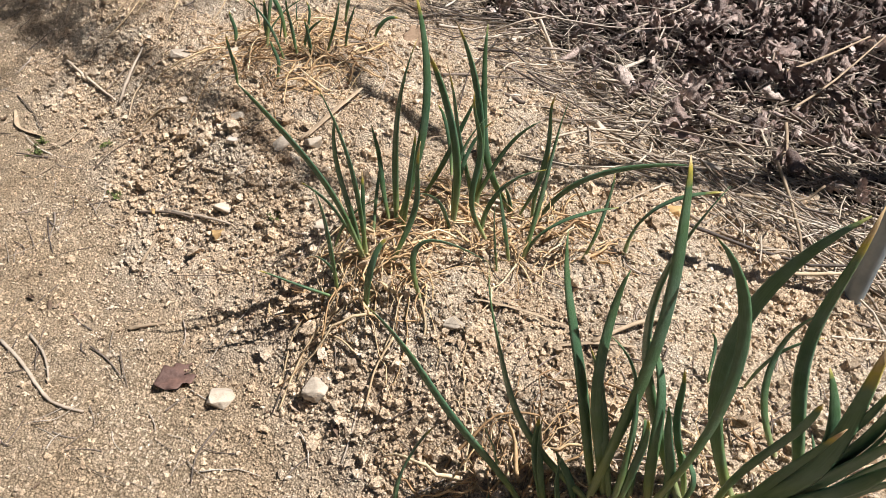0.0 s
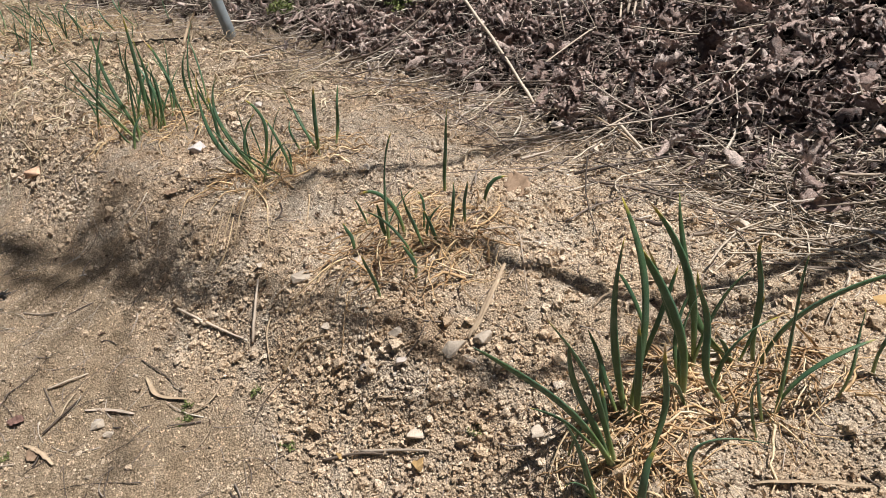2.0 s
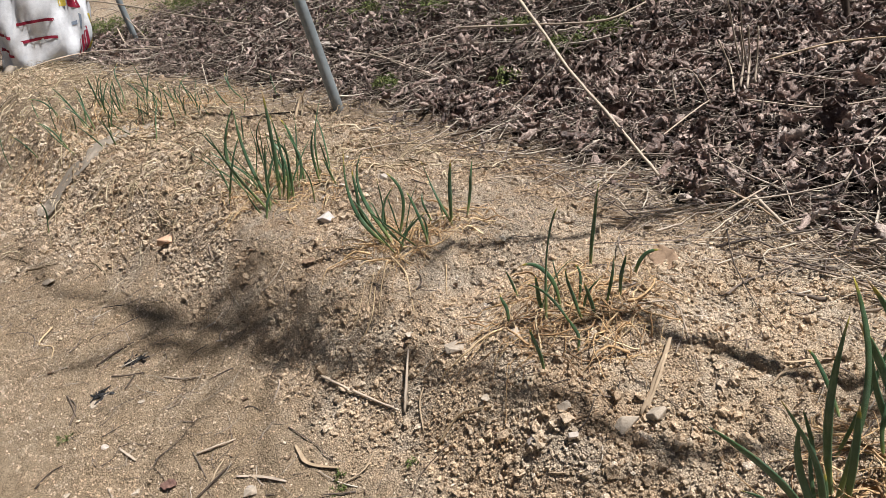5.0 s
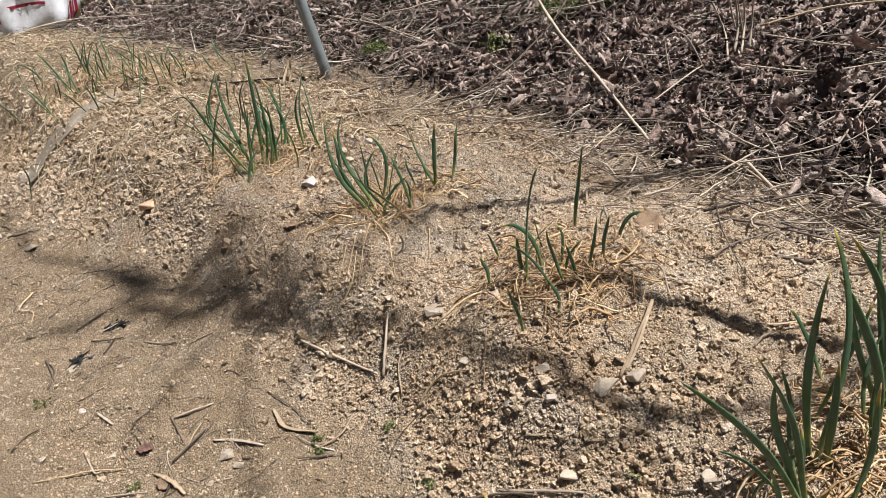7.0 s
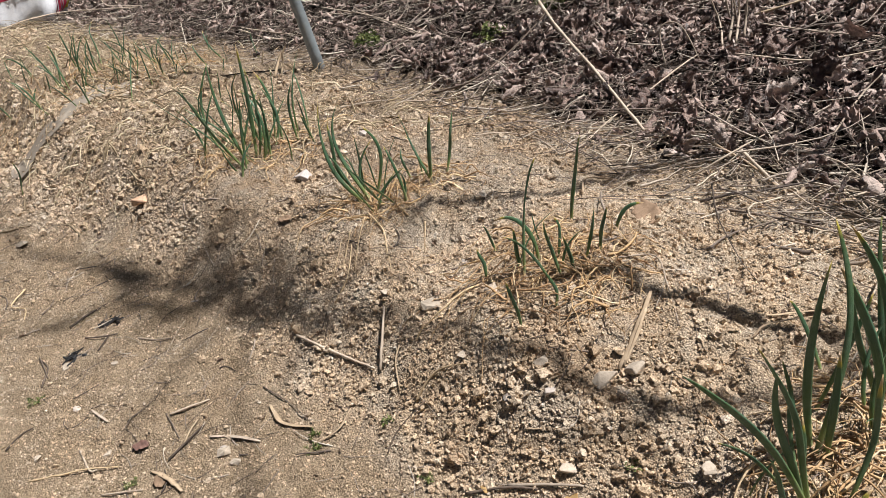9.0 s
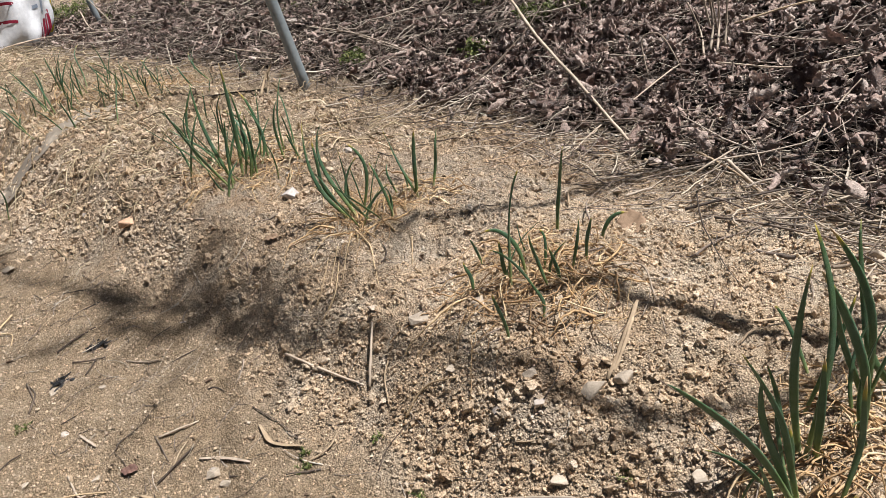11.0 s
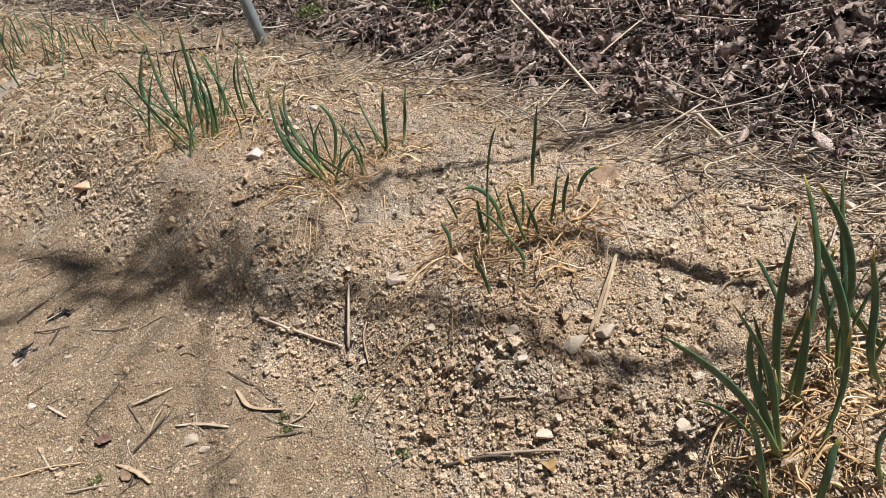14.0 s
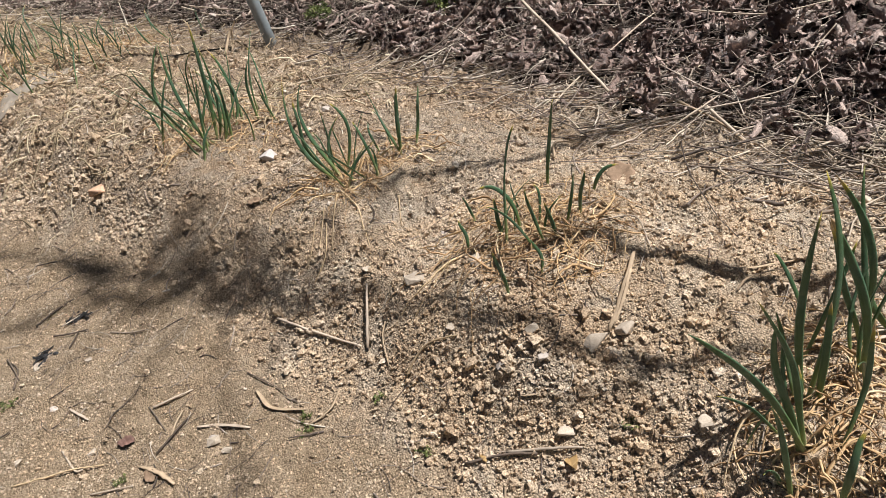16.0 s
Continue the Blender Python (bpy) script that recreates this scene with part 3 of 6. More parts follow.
def build_fibres():
    """Short bits of straw, root and stalk on the bare soil."""
    rng = np.random.default_rng(9)
    heap = Heap()
    for i in range(2700):
        y = 0.42 + 3.6 * rng.random() ** (1.3 if i % 2 else 0.75)
        x = crest(np.array([y]))[0] + rng.uniform(-0.8, 0.75)
        if humus_at(np.array([x]), np.array([y]))[0] > 0.6:
            continue
        length = np.clip(np.exp(rng.normal(math.log(0.045), 0.5)), 0.015, 0.15)
        pts = stalk(rng, x, y, length, 0.0008, rng.uniform(0, 6.28), abs(rng.normal(0.001, 0.004)))
        r = np.clip(np.exp(rng.normal(math.log(0.0008), 0.4)), 0.0004, 0.0022)
        heap.add(*tube(pts, r * (1 - 0.5 * np.linspace(0, 1, 6)), 4))
    heap.done("plant_fibres", STRAW, "short dry roots and straw bits on bare soil", "plant debris")


def build_straw_mat():
    """Pale broken straw, matted on the soil beside the leaf litter and strewn over its near edge."""
    rng = np.random.default_rng(12)
    heap = Heap()
    for i in range(1400):
        if i % 5 < 4:
            y = rng.uniform(0.62, 1.5)
            x = rng.uniform(0.22, 1.15)
            if x < litter_edge(np.array([y]))[0] - 0.42 or x > 0.35 + 0.62 * y:
                continue
        else:
            y = rng.uniform(0.9, 2.1)
            x = litter_edge(np.array([y]))[0] + rng.normal(0.03, 0.10)
        L = np.clip(np.exp(rng.normal(math.log(0.12), 0.55)), 0.03, 0.42)
        lift = abs(rng.normal(0.004, 0.014)) + 0.035 * float(humus_at(np.array([x]), np.array([y]))[0])
        pts = stalk(rng, x, y, L, 0.0015, rng.uniform(0, 6.28), lift)
        r = rng.uniform(0.0006, 0.0021)
        if rng.random() < 0.5:
            heap.add(*ribbon(pts, r * 3.0, np.array((0.3, 0.2, rng.normal(0, 0.8)))))
        else:
            heap.add(*tube(pts, r, 4))
    heap.done("broken_straw", PALE_STRAW, "pale broken straw matted beside the dead leaves", "straw")


def build_dead_grass():
    """Withered grass and old leaves over the far part of the ridge."""
    rng = np.random.default_rng(14)
    heap = Heap()
    for _ in range(2800):
        y = rng.uniform(2.15, 5.0)
        x = crest(np.array([y]))[0] + rng.normal(0.28, 0.36)
        if humus_at(np.array([x]), np.array([y]))[0] > 0.5:
            continue
        t = np.linspace(0, 1, 7)
        L = rng.uniform(0.03, 0.13)
        turn = rng.uniform(0, 6.28) + rng.normal(0, 0.6) * t + rng.normal(0, 0.14, 7)
        px = x + np.concatenate([[0], np.cumsum(np.cos(turn[:-1]))]) * L / 6
        py = y + np.concatenate([[0], np.cumsum(np.sin(turn[:-1]))]) * L / 6
        up = abs(rng.normal(0.0, 0.035)) * t * (1.6 - t) if rng.random() < 0.4 else abs(rng.normal(0.006, 0.012)) * np.sin(t * math.pi)
        pts = np.stack([px, py, on_ground(px, py) + 0.003 + up], -1)
        heap.add(*ribbon(pts, (0.0020 + 0.0062 * rng.random() ** 2) * (1 - 0.6 * t), np.array((0.2, 0.1, 1.0)) + rng.normal(0, 0.7, 3)))
    heap.done("dead_grass", DRY_GRASS, "withered brown grass matted over the ridge", "dead grass")


def build_brush():
    """Tangled dry stems and vines that lie and arch over the leafy bank."""
    rng = np.random.default_rng(15)
    heap = Heap()
    for i in range(1050):
        y = rng.uniform(1.9, 6.3)
        x = litter_edge(np.array([y]))[0] + rng.uniform(0.32, 2.8)
        if x > 0.5 + 0.62 * y:
            continue
        L = np.clip(np.exp(rng.normal(math.log(0.30), 0.55)), 0.08, 1.1)
        t = np.linspace(0, 1, 9)
        lean = rng.normal(0.0, 0.45) + (math.pi if rng.random() < 0.5 else 0) if rng.random() < 0.6 else rng.uniform(0, 6.28)
        a = lean + rng.normal(0, 0.8) * t + rng.normal(0, 0.10, 9)
        px = x + np.concatenate([[0], np.cumsum(np.cos(a[:-1]))]) * L / 8
        py = y + np.concatenate([[0], np.cumsum(np.sin(a[:-1]))]) * L / 8
        arch = abs(rng.normal(0.0, 0.05)) * min(1, max(0.25, (y - 1.6) / 2)) * np.sin(t * math.pi * rng.uniform(0.6, 1.0)) + rng.uniform(0.02, 0.05)
        edge = px - litter_edge(py) < 0.0
        pts = np.stack([px, py, on_ground(px, py) + np.where(edge, 0.006, arch)], -1)
        heap.add(*tube(pts, np.clip(np.exp(rng.normal(math.log(0.0013), 0.45)), 0.0006, 0.0042) * (1 - 0.6 * t), 4))
    heap.done("dry_brush", STRAW, "tangled dry stems and vines over the leafy bank", "dry brush")


def build_weed_cover():
    """Low green weeds between the dry stems at the back of the bank."""
    rng = np.random.default_rng(16)
    made = [litter_leaf(rng, 1.0) for _ in range(40)]
    shapes, face = np.array([q[0] for q in made]), np.array(made[0][1])
    n = 26000
    y = rng.uniform(3.3, 6.6, n)
    x = rng.uniform(-3.0, 3.0, n)
    keep = (value_noise(x, y, 1.6, 91) + 0.5 * value_noise(x, y, 6, 92) > 0.04 - 0.10 * (y - 3.3)) & (x > litter_edge(y) + 0.5)
    x, y = x[keep][:4600], y[keep][:4600]
    n = len(x)
    size = rng.uniform(0.010, 0.030, n)
    v = np.einsum("nij,nkj->nki", turns(rng, n, 0.7), shapes[rng.integers(0, len(shapes), n)] * size[:, None, None])
    v += np.stack([x, y, on_ground(x, y) + 0.01 + rng.random(n) ** 2 * 0.09], -1)[:, None, :]
    loose_pieces("weed_cover", v, np.broadcast_to(face, (n, *face.shape)), WEED, "low green weeds growing through the dry stems", "weeds", True)


def build_leaf_bits():
    """Torn bits of dead leaf blown over the bare soil."""
    rng = np.random.default_rng(18)
    made = [litter_leaf(rng, 1.0) for _ in range(60)]
    shapes, face = np.array([q[0] for q in made]), np.array(made[0][1])
    n = 620
    y = 0.4 + 3.2 * rng.random(n) ** 1.2
    x = crest(y) + rng.uniform(-0.8, 0.7, n)
    ok = np.flatnonzero((humus_at(x, y) < 0.5) & (value_noise(x, y, 4, 95) > -0.12))
    x, y = x[ok], y[ok]
    n = len(x)
    size = np.clip(np.exp(rng.normal(math.log(0.012), 0.45)), 0.006, 0.03) * rng.uniform(0.5, 1.6, n)
    v = np.einsum("nij,nkj->nki", turns(rng, n, 0.4), shapes[rng.integers(0, len(shapes), n)] * size[:, None, None])
    v += np.stack([x, y, on_ground(x, y) + 0.003], -1)[:, None, :]
    loose_pieces("leaf_bits", v, np.broadcast_to(face, (n, *face.shape)), BITS, "torn brown leaf bits scattered over bare soil", "leaf litter", True)


build_leaf_bits()
build_straw_mat()
build_dead_grass()
build_brush()
build_weed_cover()
build_clods()
build_litter("leaf_litter", 5, 6200, 0.75, 2.9, 0.8, 0.042, 11, 9, "crumpled brown dead leaves lying thick on the ground")
build_litter("far_leaf_litter", 6, 8200, 2.6, 6.3, 1.3, 0.040, 7, 5, "brown dead leaves covering the bank")
build_straw()
build_fibres()


# ---- scallions ----
def bezier(b, m, t, steps):
    """Curve from b to t that passes m half way."""
    b, m, t = (np.asarray(q, float) for q in (b, m, t))
    c = 2 * m - 0.5 * (b + t)
    s = np.linspace(0, 1, steps)[:, None]
    return (1 - s) ** 2 * b + 2 * s * (1 - s) * c + s * s * t


def leaf(plant, foot, middle, tip, width):
    """One hollow leaf: a flattened tube that tapers to its tip, creased a little along one side."""
    rng = np.random.default_rng(int(abs(foot[0] * 7919 + tip[0] * 104729 + tip[2] * 1299) * 1000) % 100000)
    steps, sides = 16, 8
    o = np.array(plant.location)
    p = bezier(np.array(foot) - o - (0, 0, 0.006), np.array(middle) - o, np.array(tip) - o, steps)
    s = np.linspace(0, 1, steps)
    length = np.linalg.norm(np.diff(p, axis=0), axis=1).sum()
    p = p + 0.010 * length * np.sin(s * rng.uniform(5, 9) + rng.uniform(0, 6))[:, None] * np.array((rng.normal(), rng.normal(), 0))
    taper = np.interp(s, (0, 0.08, 0.35, 0.7, 0.9, 0.97, 1), (0.62, 0.74, 1.0, 0.82, 0.46, 0.25, 0.10))
    tang = np.gradient(p, axis=0)
    tang /= np.linalg.norm(tang, axis=1)[:, None]
    twist = rng.uniform(-0.7, 0.7) + rng.normal(0, 0.9) * s
    verts, uvs, faces = [], [], []
    for i in range(steps):
        u = np.cross(tang[i], (0.05, 1.0, 0.1))
        u /= np.linalg.norm(u)
        w = np.cross(tang[i], u)
        u, w = u * math.cos(twist[i]) + w * math.sin(twist[i]), w * math.cos(twist[i]) - u * math.sin(twist[i])
        flat = np.interp(s[i], (0, 0.12, 0.5, 1), (0.9, 0.6, 0.40, 0.30))
        r = width * 0.43 * taper[i]
        for j in range(sides):
            a = 2 * math.pi * j / sides
            dent = 0.55 if j == 2 and s[i] > 0.15 else 1.0
            verts.append(p[i] + r * (math.cos(a) * u + flat * dent * math.sin(a) * w))
            uvs.append((j / sides, s[i]))
    for i in range(steps - 1):
        for j in range(sides):
            a, b = i * sides + j, i * sides + (j + 1) % sides
            faces.append((a, b, b + sides, a + sides))
    faces.append(tuple(range((steps - 1) * sides, steps * sides)))
    return mesh_object("leaf", [tuple(q) for q in verts], faces, ONION, True, plant, "", uvs)


def withered(plant, spread, count, seed, reach=0.08):
    """The dead yellow-brown leaves and roots that lie round a plant's foot."""
    rng = np.random.default_rng(seed)
    heap = Heap()
    o = np.array(plant.location)
    for _ in range(count):
        a = rng.uniform(0, 6.28)
        d = spread * rng.random() ** 0.7
        x, y = o[0] + d * math.cos(a) * 1.2, o[1] + d * math.sin(a)
        h = rng.uniform(0, 6.28)
        L = reach * rng.uniform(0.5, 1.7)
        t = np.linspace(0, 1, 9)
        turn = h + rng.normal(0, 1.3) * t + rng.normal(0, 0.26, 9)
        step = L / 8
        px = x + np.concatenate([[0], np.cumsum(np.cos(turn[:-1]) * step)])
        py = y + np.concatenate([[0], np.cumsum(np.sin(turn[:-1]) * step)])
        arch = abs(rng.normal(0.007, 0.011)) * np.sin(t * math.pi) + 0.003
        pz = on_ground(px, py) + arch
        pts = np.stack([px, py, pz], -1) - o
        w = 0.0014 + 0.0050 * rng.random() ** 1.7
        if rng.random() < 0.72:
            heap.add(*ribbon(pts, w * (1 - 0.6 * t), np.array((0.2, 0.1, 1.0)) + rng.normal(0, 0.6, 3)))
        else:
            heap.add(*tube(pts, w * 0.3 * (1 - 0.4 * t), 4))
    return mesh_object("withered_leaves", np.concatenate(heap.v).tolist(), heap.f, WITHERED, True, plant, "curled straw-coloured withered leaves")


def shoots(plant, spread, count, seed, low=0.04, high=0.15):
    """Thin young or half-dead leaves between the large ones."""
    rng = np.random.default_rng(seed)
    o = np.array(plant.location)
    for _ in range(count):
        x, y = o[0] + rng.normal(0, spread), o[1] + rng.normal(0, spread * 0.7)
        foot = np.array((x, y, gz(x, y)))
        h = rng.uniform(low, high)
        tip = foot + (rng.normal(0, 0.45) * h, rng.normal(0, 0.3) * h, h)
        mid = 0.5 * (foot + tip) + (rng.normal(0, 0.08) * h, rng.normal(0, 0.08) * h, 0.12 * h)
        leaf(plant, tuple(foot), tuple(mid), tuple(tip), rng.uniform(0.004, 0.0075))


def scallion(x, y, label):
    return empty_thing("scallion_plant", (x, y, gz(x, y)), label, "scallion", "scallion row on the ridge")


plant = scallion(-0.074, 0.800, "tall green scallion clump with a drooping outer leaf")
leaf(plant, (-0.090, 0.795, 0.090), (-0.148, 0.789, 0.235), (-0.216, 0.781, 0.338), 0.0110)
leaf(plant, (-0.095, 0.802, 0.088), (-0.112, 0.800, 0.198), (-0.118, 0.799, 0.292), 0.0120)
leaf(plant, (-0.087, 0.799, 0.095), (-0.103, 0.798, 0.231), (-0.136, 0.794, 0.335), 0.0100)
leaf(plant, (-0.091, 0.805, 0.093), (-0.090, 0.805, 0.162), (-0.089, 0.805, 0.218), 0.0070)
leaf(plant, (-0.062, 0.863, 0.108), (-0.071, 0.863, 0.185), (-0.080, 0.862, 0.249), 0.0080)
leaf(plant, (-0.051, 0.862, 0.101), (-0.050, 0.863, 0.243), (-0.024, 0.864, 0.361), 0.0120)
leaf(plant, (-0.048, 0.851, 0.105), (-0.016, 0.853, 0.272), (-0.024, 0.852, 0.415), 0.0130)
leaf(plant, (-0.044, 0.844, 0.101), (-0.032, 0.844, 0.189), (-0.026, 0.844, 0.251), 0.0110)
leaf(plant, (-0.052, 0.783, 0.094), (-0.026, 0.785, 0.185), (-0.017, 0.785, 0.270), 0.0090)
leaf(plant, (-0.124, 0.770, 0.052), (-0.132, 0.769, 0.158), (-0.144, 0.767, 0.215), 0.0090)
leaf(plant, (-0.123, 0.767, 0.050), (-0.175, 0.759, 0.077), (-0.232, 0.749, 0.109), 0.0110)
leaf(plant, (-0.017, 0.726, 0.091), (-0.013, 0.726, 0.169), (0.072, 0.727, 0.136), 0.0090)
leaf(plant, (-0.084, 0.735, 0.059), (-0.076, 0.735, 0.126), (-0.053, 0.738, 0.167), 0.0110)
shoots(plant, 0.05, 4, 60, 0.05, 0.14)
withered(plant, 0.085, 115, 20)
plant = scallion(0.049, 0.883, "upright green scallion clump with yellow tips")
leaf(plant, (0.025, 0.862, 0.107), (0.019, 0.863, 0.252), (-0.015, 0.864, 0.349), 0.0130)
leaf(plant, (0.053, 0.903, 0.105), (0.032, 0.905, 0.215), (0.010, 0.906, 0.315), 0.0100)
leaf(plant, (0.059, 0.898, 0.104), (0.054, 0.898, 0.259), (0.021, 0.900, 0.368), 0.0120)
leaf(plant, (0.110, 0.909, 0.095), (0.063, 0.915, 0.218), (0.063, 0.915, 0.361), 0.0120)
leaf(plant, (-0.019, 0.910, 0.117), (0.022, 0.911, 0.194), (0.051, 0.911, 0.267), 0.0090)
leaf(plant, (0.026, 0.866, 0.106), (0.030, 0.865, 0.195), (0.062, 0.864, 0.262), 0.0090)
leaf(plant, (0.052, 0.901, 0.106), (0.090, 0.898, 0.194), (0.135, 0.895, 0.242), 0.0090)
leaf(plant, (0.066, 0.859, 0.092), (0.089, 0.857, 0.166), (0.166, 0.851, 0.198), 0.0100)
leaf(plant, (0.065, 0.843, 0.096), (0.050, 0.844, 0.199), (0.051, 0.844, 0.307), 0.0110)
shoots(plant, 0.045, 3, 61, 0.05, 0.14)
withered(plant, 0.07, 72, 21)
plant = scallion(0.151, 0.859, "scallion with long leaves sprawling sideways")
leaf(plant, (0.118, 0.809, 0.083), (0.136, 0.806, 0.224), (0.150, 0.804, 0.314), 0.0120)
leaf(plant, (0.143, 0.903, 0.082), (0.146, 0.903, 0.202), (0.155, 0.901, 0.280), 0.0090)
leaf(plant, (0.142, 0.898, 0.081), (0.206, 0.887, 0.162), (0.326, 0.866, 0.199), 0.0120)
leaf(plant, (0.118, 0.811, 0.086), (0.152, 0.806, 0.141), (0.227, 0.794, 0.178), 0.0110)
leaf(plant, (0.197, 0.807, 0.095), (0.214, 0.803, 0.168), (0.216, 0.803, 0.223), 0.0080)
leaf(plant, (0.259, 0.835, 0.081), (0.285, 0.826, 0.156), (0.358, 0.802, 0.199), 0.0110)
leaf(plant, (0.110, 0.905, 0.092), (0.104, 0.906, 0.118), (0.096, 0.907, 0.136), 0.0090)
leaf(plant, (0.121, 0.905, 0.095), (0.141, 0.902, 0.140), (0.154, 0.900, 0.195), 0.0070)
shoots(plant, 0.05, 2, 62)
withered(plant, 0.08, 64, 22)
plant = scallion(0.251, 0.470, "large leafy scallion clump with thick blue-green leaves")
leaf(plant, (0.161, 0.479, 0.032), (0.071, 0.513, 0.155), (0.048, 0.522, 0.292), 0.0130)
leaf(plant, (0.167, 0.484, 0.039), (0.125, 0.501, 0.214), (0.105, 0.509, 0.341), 0.0140)
leaf(plant, (0.171, 0.483, 0.041), (0.156, 0.489, 0.159), (0.133, 0.498, 0.233), 0.0110)
leaf(plant, (0.173, 0.476, 0.037), (0.145, 0.487, 0.214), (0.152, 0.485, 0.324), 0.0140)
leaf(plant, (0.181, 0.474, 0.040), (0.180, 0.475, 0.176), (0.148, 0.488, 0.253), 0.0140)
leaf(plant, (0.161, 0.482, 0.033), (0.182, 0.474, 0.285), (0.171, 0.478, 0.429), 0.0160)
leaf(plant, (0.243, 0.469, 0.053), (0.187, 0.501, 0.235), (0.208, 0.490, 0.398), 0.0170)
leaf(plant, (0.215, 0.470, 0.041), (0.245, 0.455, 0.255), (0.206, 0.475, 0.363), 0.0140)
leaf(plant, (0.248, 0.474, 0.056), (0.229, 0.485, 0.142), (0.218, 0.491, 0.210), 0.0100)
leaf(plant, (0.296, 0.465, 0.051), (0.255, 0.494, 0.230), (0.302, 0.461, 0.393), 0.0190)
leaf(plant, (0.354, 0.479, 0.060), (0.334, 0.495, 0.216), (0.328, 0.500, 0.381), 0.0160)
leaf(plant, (0.366, 0.530, 0.047), (0.335, 0.553, 0.157), (0.359, 0.535, 0.240), 0.0100)
leaf(plant, (0.289, 0.465, 0.051), (0.331, 0.436, 0.152), (0.341, 0.429, 0.302), 0.0220)
leaf(plant, (0.312, 0.460, 0.058), (0.336, 0.442, 0.167), (0.321, 0.454, 0.249), 0.0150)
leaf(plant, (0.316, 0.457, 0.055), (0.350, 0.431, 0.175), (0.364, 0.420, 0.257), 0.0200)
leaf(plant, (0.310, 0.455, 0.053), (0.347, 0.427, 0.150), (0.372, 0.408, 0.232), 0.0190)
leaf(plant, (0.297, 0.458, 0.047), (0.349, 0.420, 0.135), (0.374, 0.402, 0.198), 0.0170)
leaf(plant, (0.185, 0.474, 0.041), (0.194, 0.470, 0.105), (0.190, 0.471, 0.168), 0.0100)
leaf(plant, (0.319, 0.452, 0.057), (0.340, 0.436, 0.183), (0.356, 0.424, 0.259), 0.0130)
leaf(plant, (0.333, 0.449, 0.062), (0.357, 0.430, 0.154), (0.368, 0.420, 0.234), 0.0150)
leaf(plant, (0.349, 0.455, 0.053), (0.373, 0.435, 0.131), (0.391, 0.419, 0.201), 0.0140)
leaf(plant, (0.323, 0.450, 0.061), (0.342, 0.434, 0.131), (0.364, 0.417, 0.197), 0.0120)
leaf(plant, (0.273, 0.458, 0.052), (0.295, 0.444, 0.165), (0.312, 0.432, 0.232), 0.0130)
leaf(plant, (0.371, 0.455, 0.054), (0.388, 0.439, 0.107), (0.408, 0.421, 0.151), 0.0140)
leaf(plant, (0.291, 0.458, 0.048), (0.316, 0.440, 0.139), (0.335, 0.426, 0.209), 0.0120)
leaf(plant, (0.180, 0.474, 0.036), (0.156, 0.484, 0.151), (0.141, 0.490, 0.231), 0.0100)
leaf(plant, (0.196, 0.473, 0.039), (0.194, 0.474, 0.116), (0.191, 0.475, 0.161), 0.0100)
leaf(plant, (0.229, 0.466, 0.048), (0.221, 0.471, 0.121), (0.208, 0.478, 0.175), 0.0120)
leaf(plant, (0.247, 0.465, 0.052), (0.248, 0.465, 0.087), (0.233, 0.473, 0.118), 0.0090)
leaf(plant, (0.148, 0.482, 0.024), (0.137, 0.486, 0.055), (0.121, 0.491, 0.092), 0.0110)
leaf(plant, (0.217, 0.472, 0.044), (0.202, 0.480, 0.172), (0.184, 0.489, 0.246), 0.0160)
leaf(plant, (0.115, 0.489, 0.012), (0.103, 0.492, 0.081), (0.099, 0.493, 0.143), 0.0110)
shoots(plant, 0.09, 3, 63)
withered(plant, 0.12, 80, 23)
plant = scallion(0.078, 0.492, "small scallion with a leaning leaf and dry tip")
leaf(plant, (0.099, 0.487, 0.000), (0.019, 0.506, 0.131), (-0.059, 0.524, 0.243), 0.0110)
leaf(plant, (-0.038, 0.520, -0.052), (-0.030, 0.520, 0.023), (0.004, 0.523, 0.087), 0.0100)
leaf(plant, (0.119, 0.485, 0.008), (0.104, 0.489, 0.095), (0.103, 0.490, 0.147), 0.0090)
leaf(plant, (0.132, 0.478, 0.014), (0.124, 0.481, 0.062), (0.124, 0.480, 0.106), 0.0090)
shoots(plant, 0.06, 3, 64)
withered(plant, 0.08, 96, 24)
plant = scallion(-0.247, 1.309, "sparse short scallion in withered leaves")
leaf(plant, (-0.303, 1.300, 0.178), (-0.274, 1.298, 0.305), (-0.245, 1.296, 0.375), 0.0100)
leaf(plant, (-0.302, 1.320, 0.177), (-0.304, 1.320, 0.217), (-0.301, 1.319, 0.251), 0.0090)
leaf(plant, (-0.272, 1.317, 0.179), (-0.285, 1.318, 0.256), (-0.329, 1.323, 0.273), 0.0090)
leaf(plant, (-0.180, 1.463, 0.162), (-0.162, 1.461, 0.244), (-0.138, 1.457, 0.326), 0.0090)
leaf(plant, (-0.196, 1.303, 0.170), (-0.177, 1.300, 0.223), (-0.168, 1.298, 0.260), 0.0070)
leaf(plant, (-0.167, 1.320, 0.167), (-0.154, 1.318, 0.217), (-0.143, 1.316, 0.247), 0.0090)
leaf(plant, (-0.118, 1.387, 0.165), (-0.097, 1.382, 0.197), (-0.066, 1.375, 0.204), 0.0090)
leaf(plant, (-0.221, 1.281, 0.168), (-0.224, 1.282, 0.202), (-0.229, 1.283, 0.236), 0.0080)
leaf(plant, (-0.243, 1.278, 0.172), (-0.253, 1.280, 0.223), (-0.254, 1.280, 0.270), 0.0070)
leaf(plant, (-0.333, 1.191, 0.145), (-0.336, 1.191, 0.198), (-0.341, 1.191, 0.238), 0.0070)
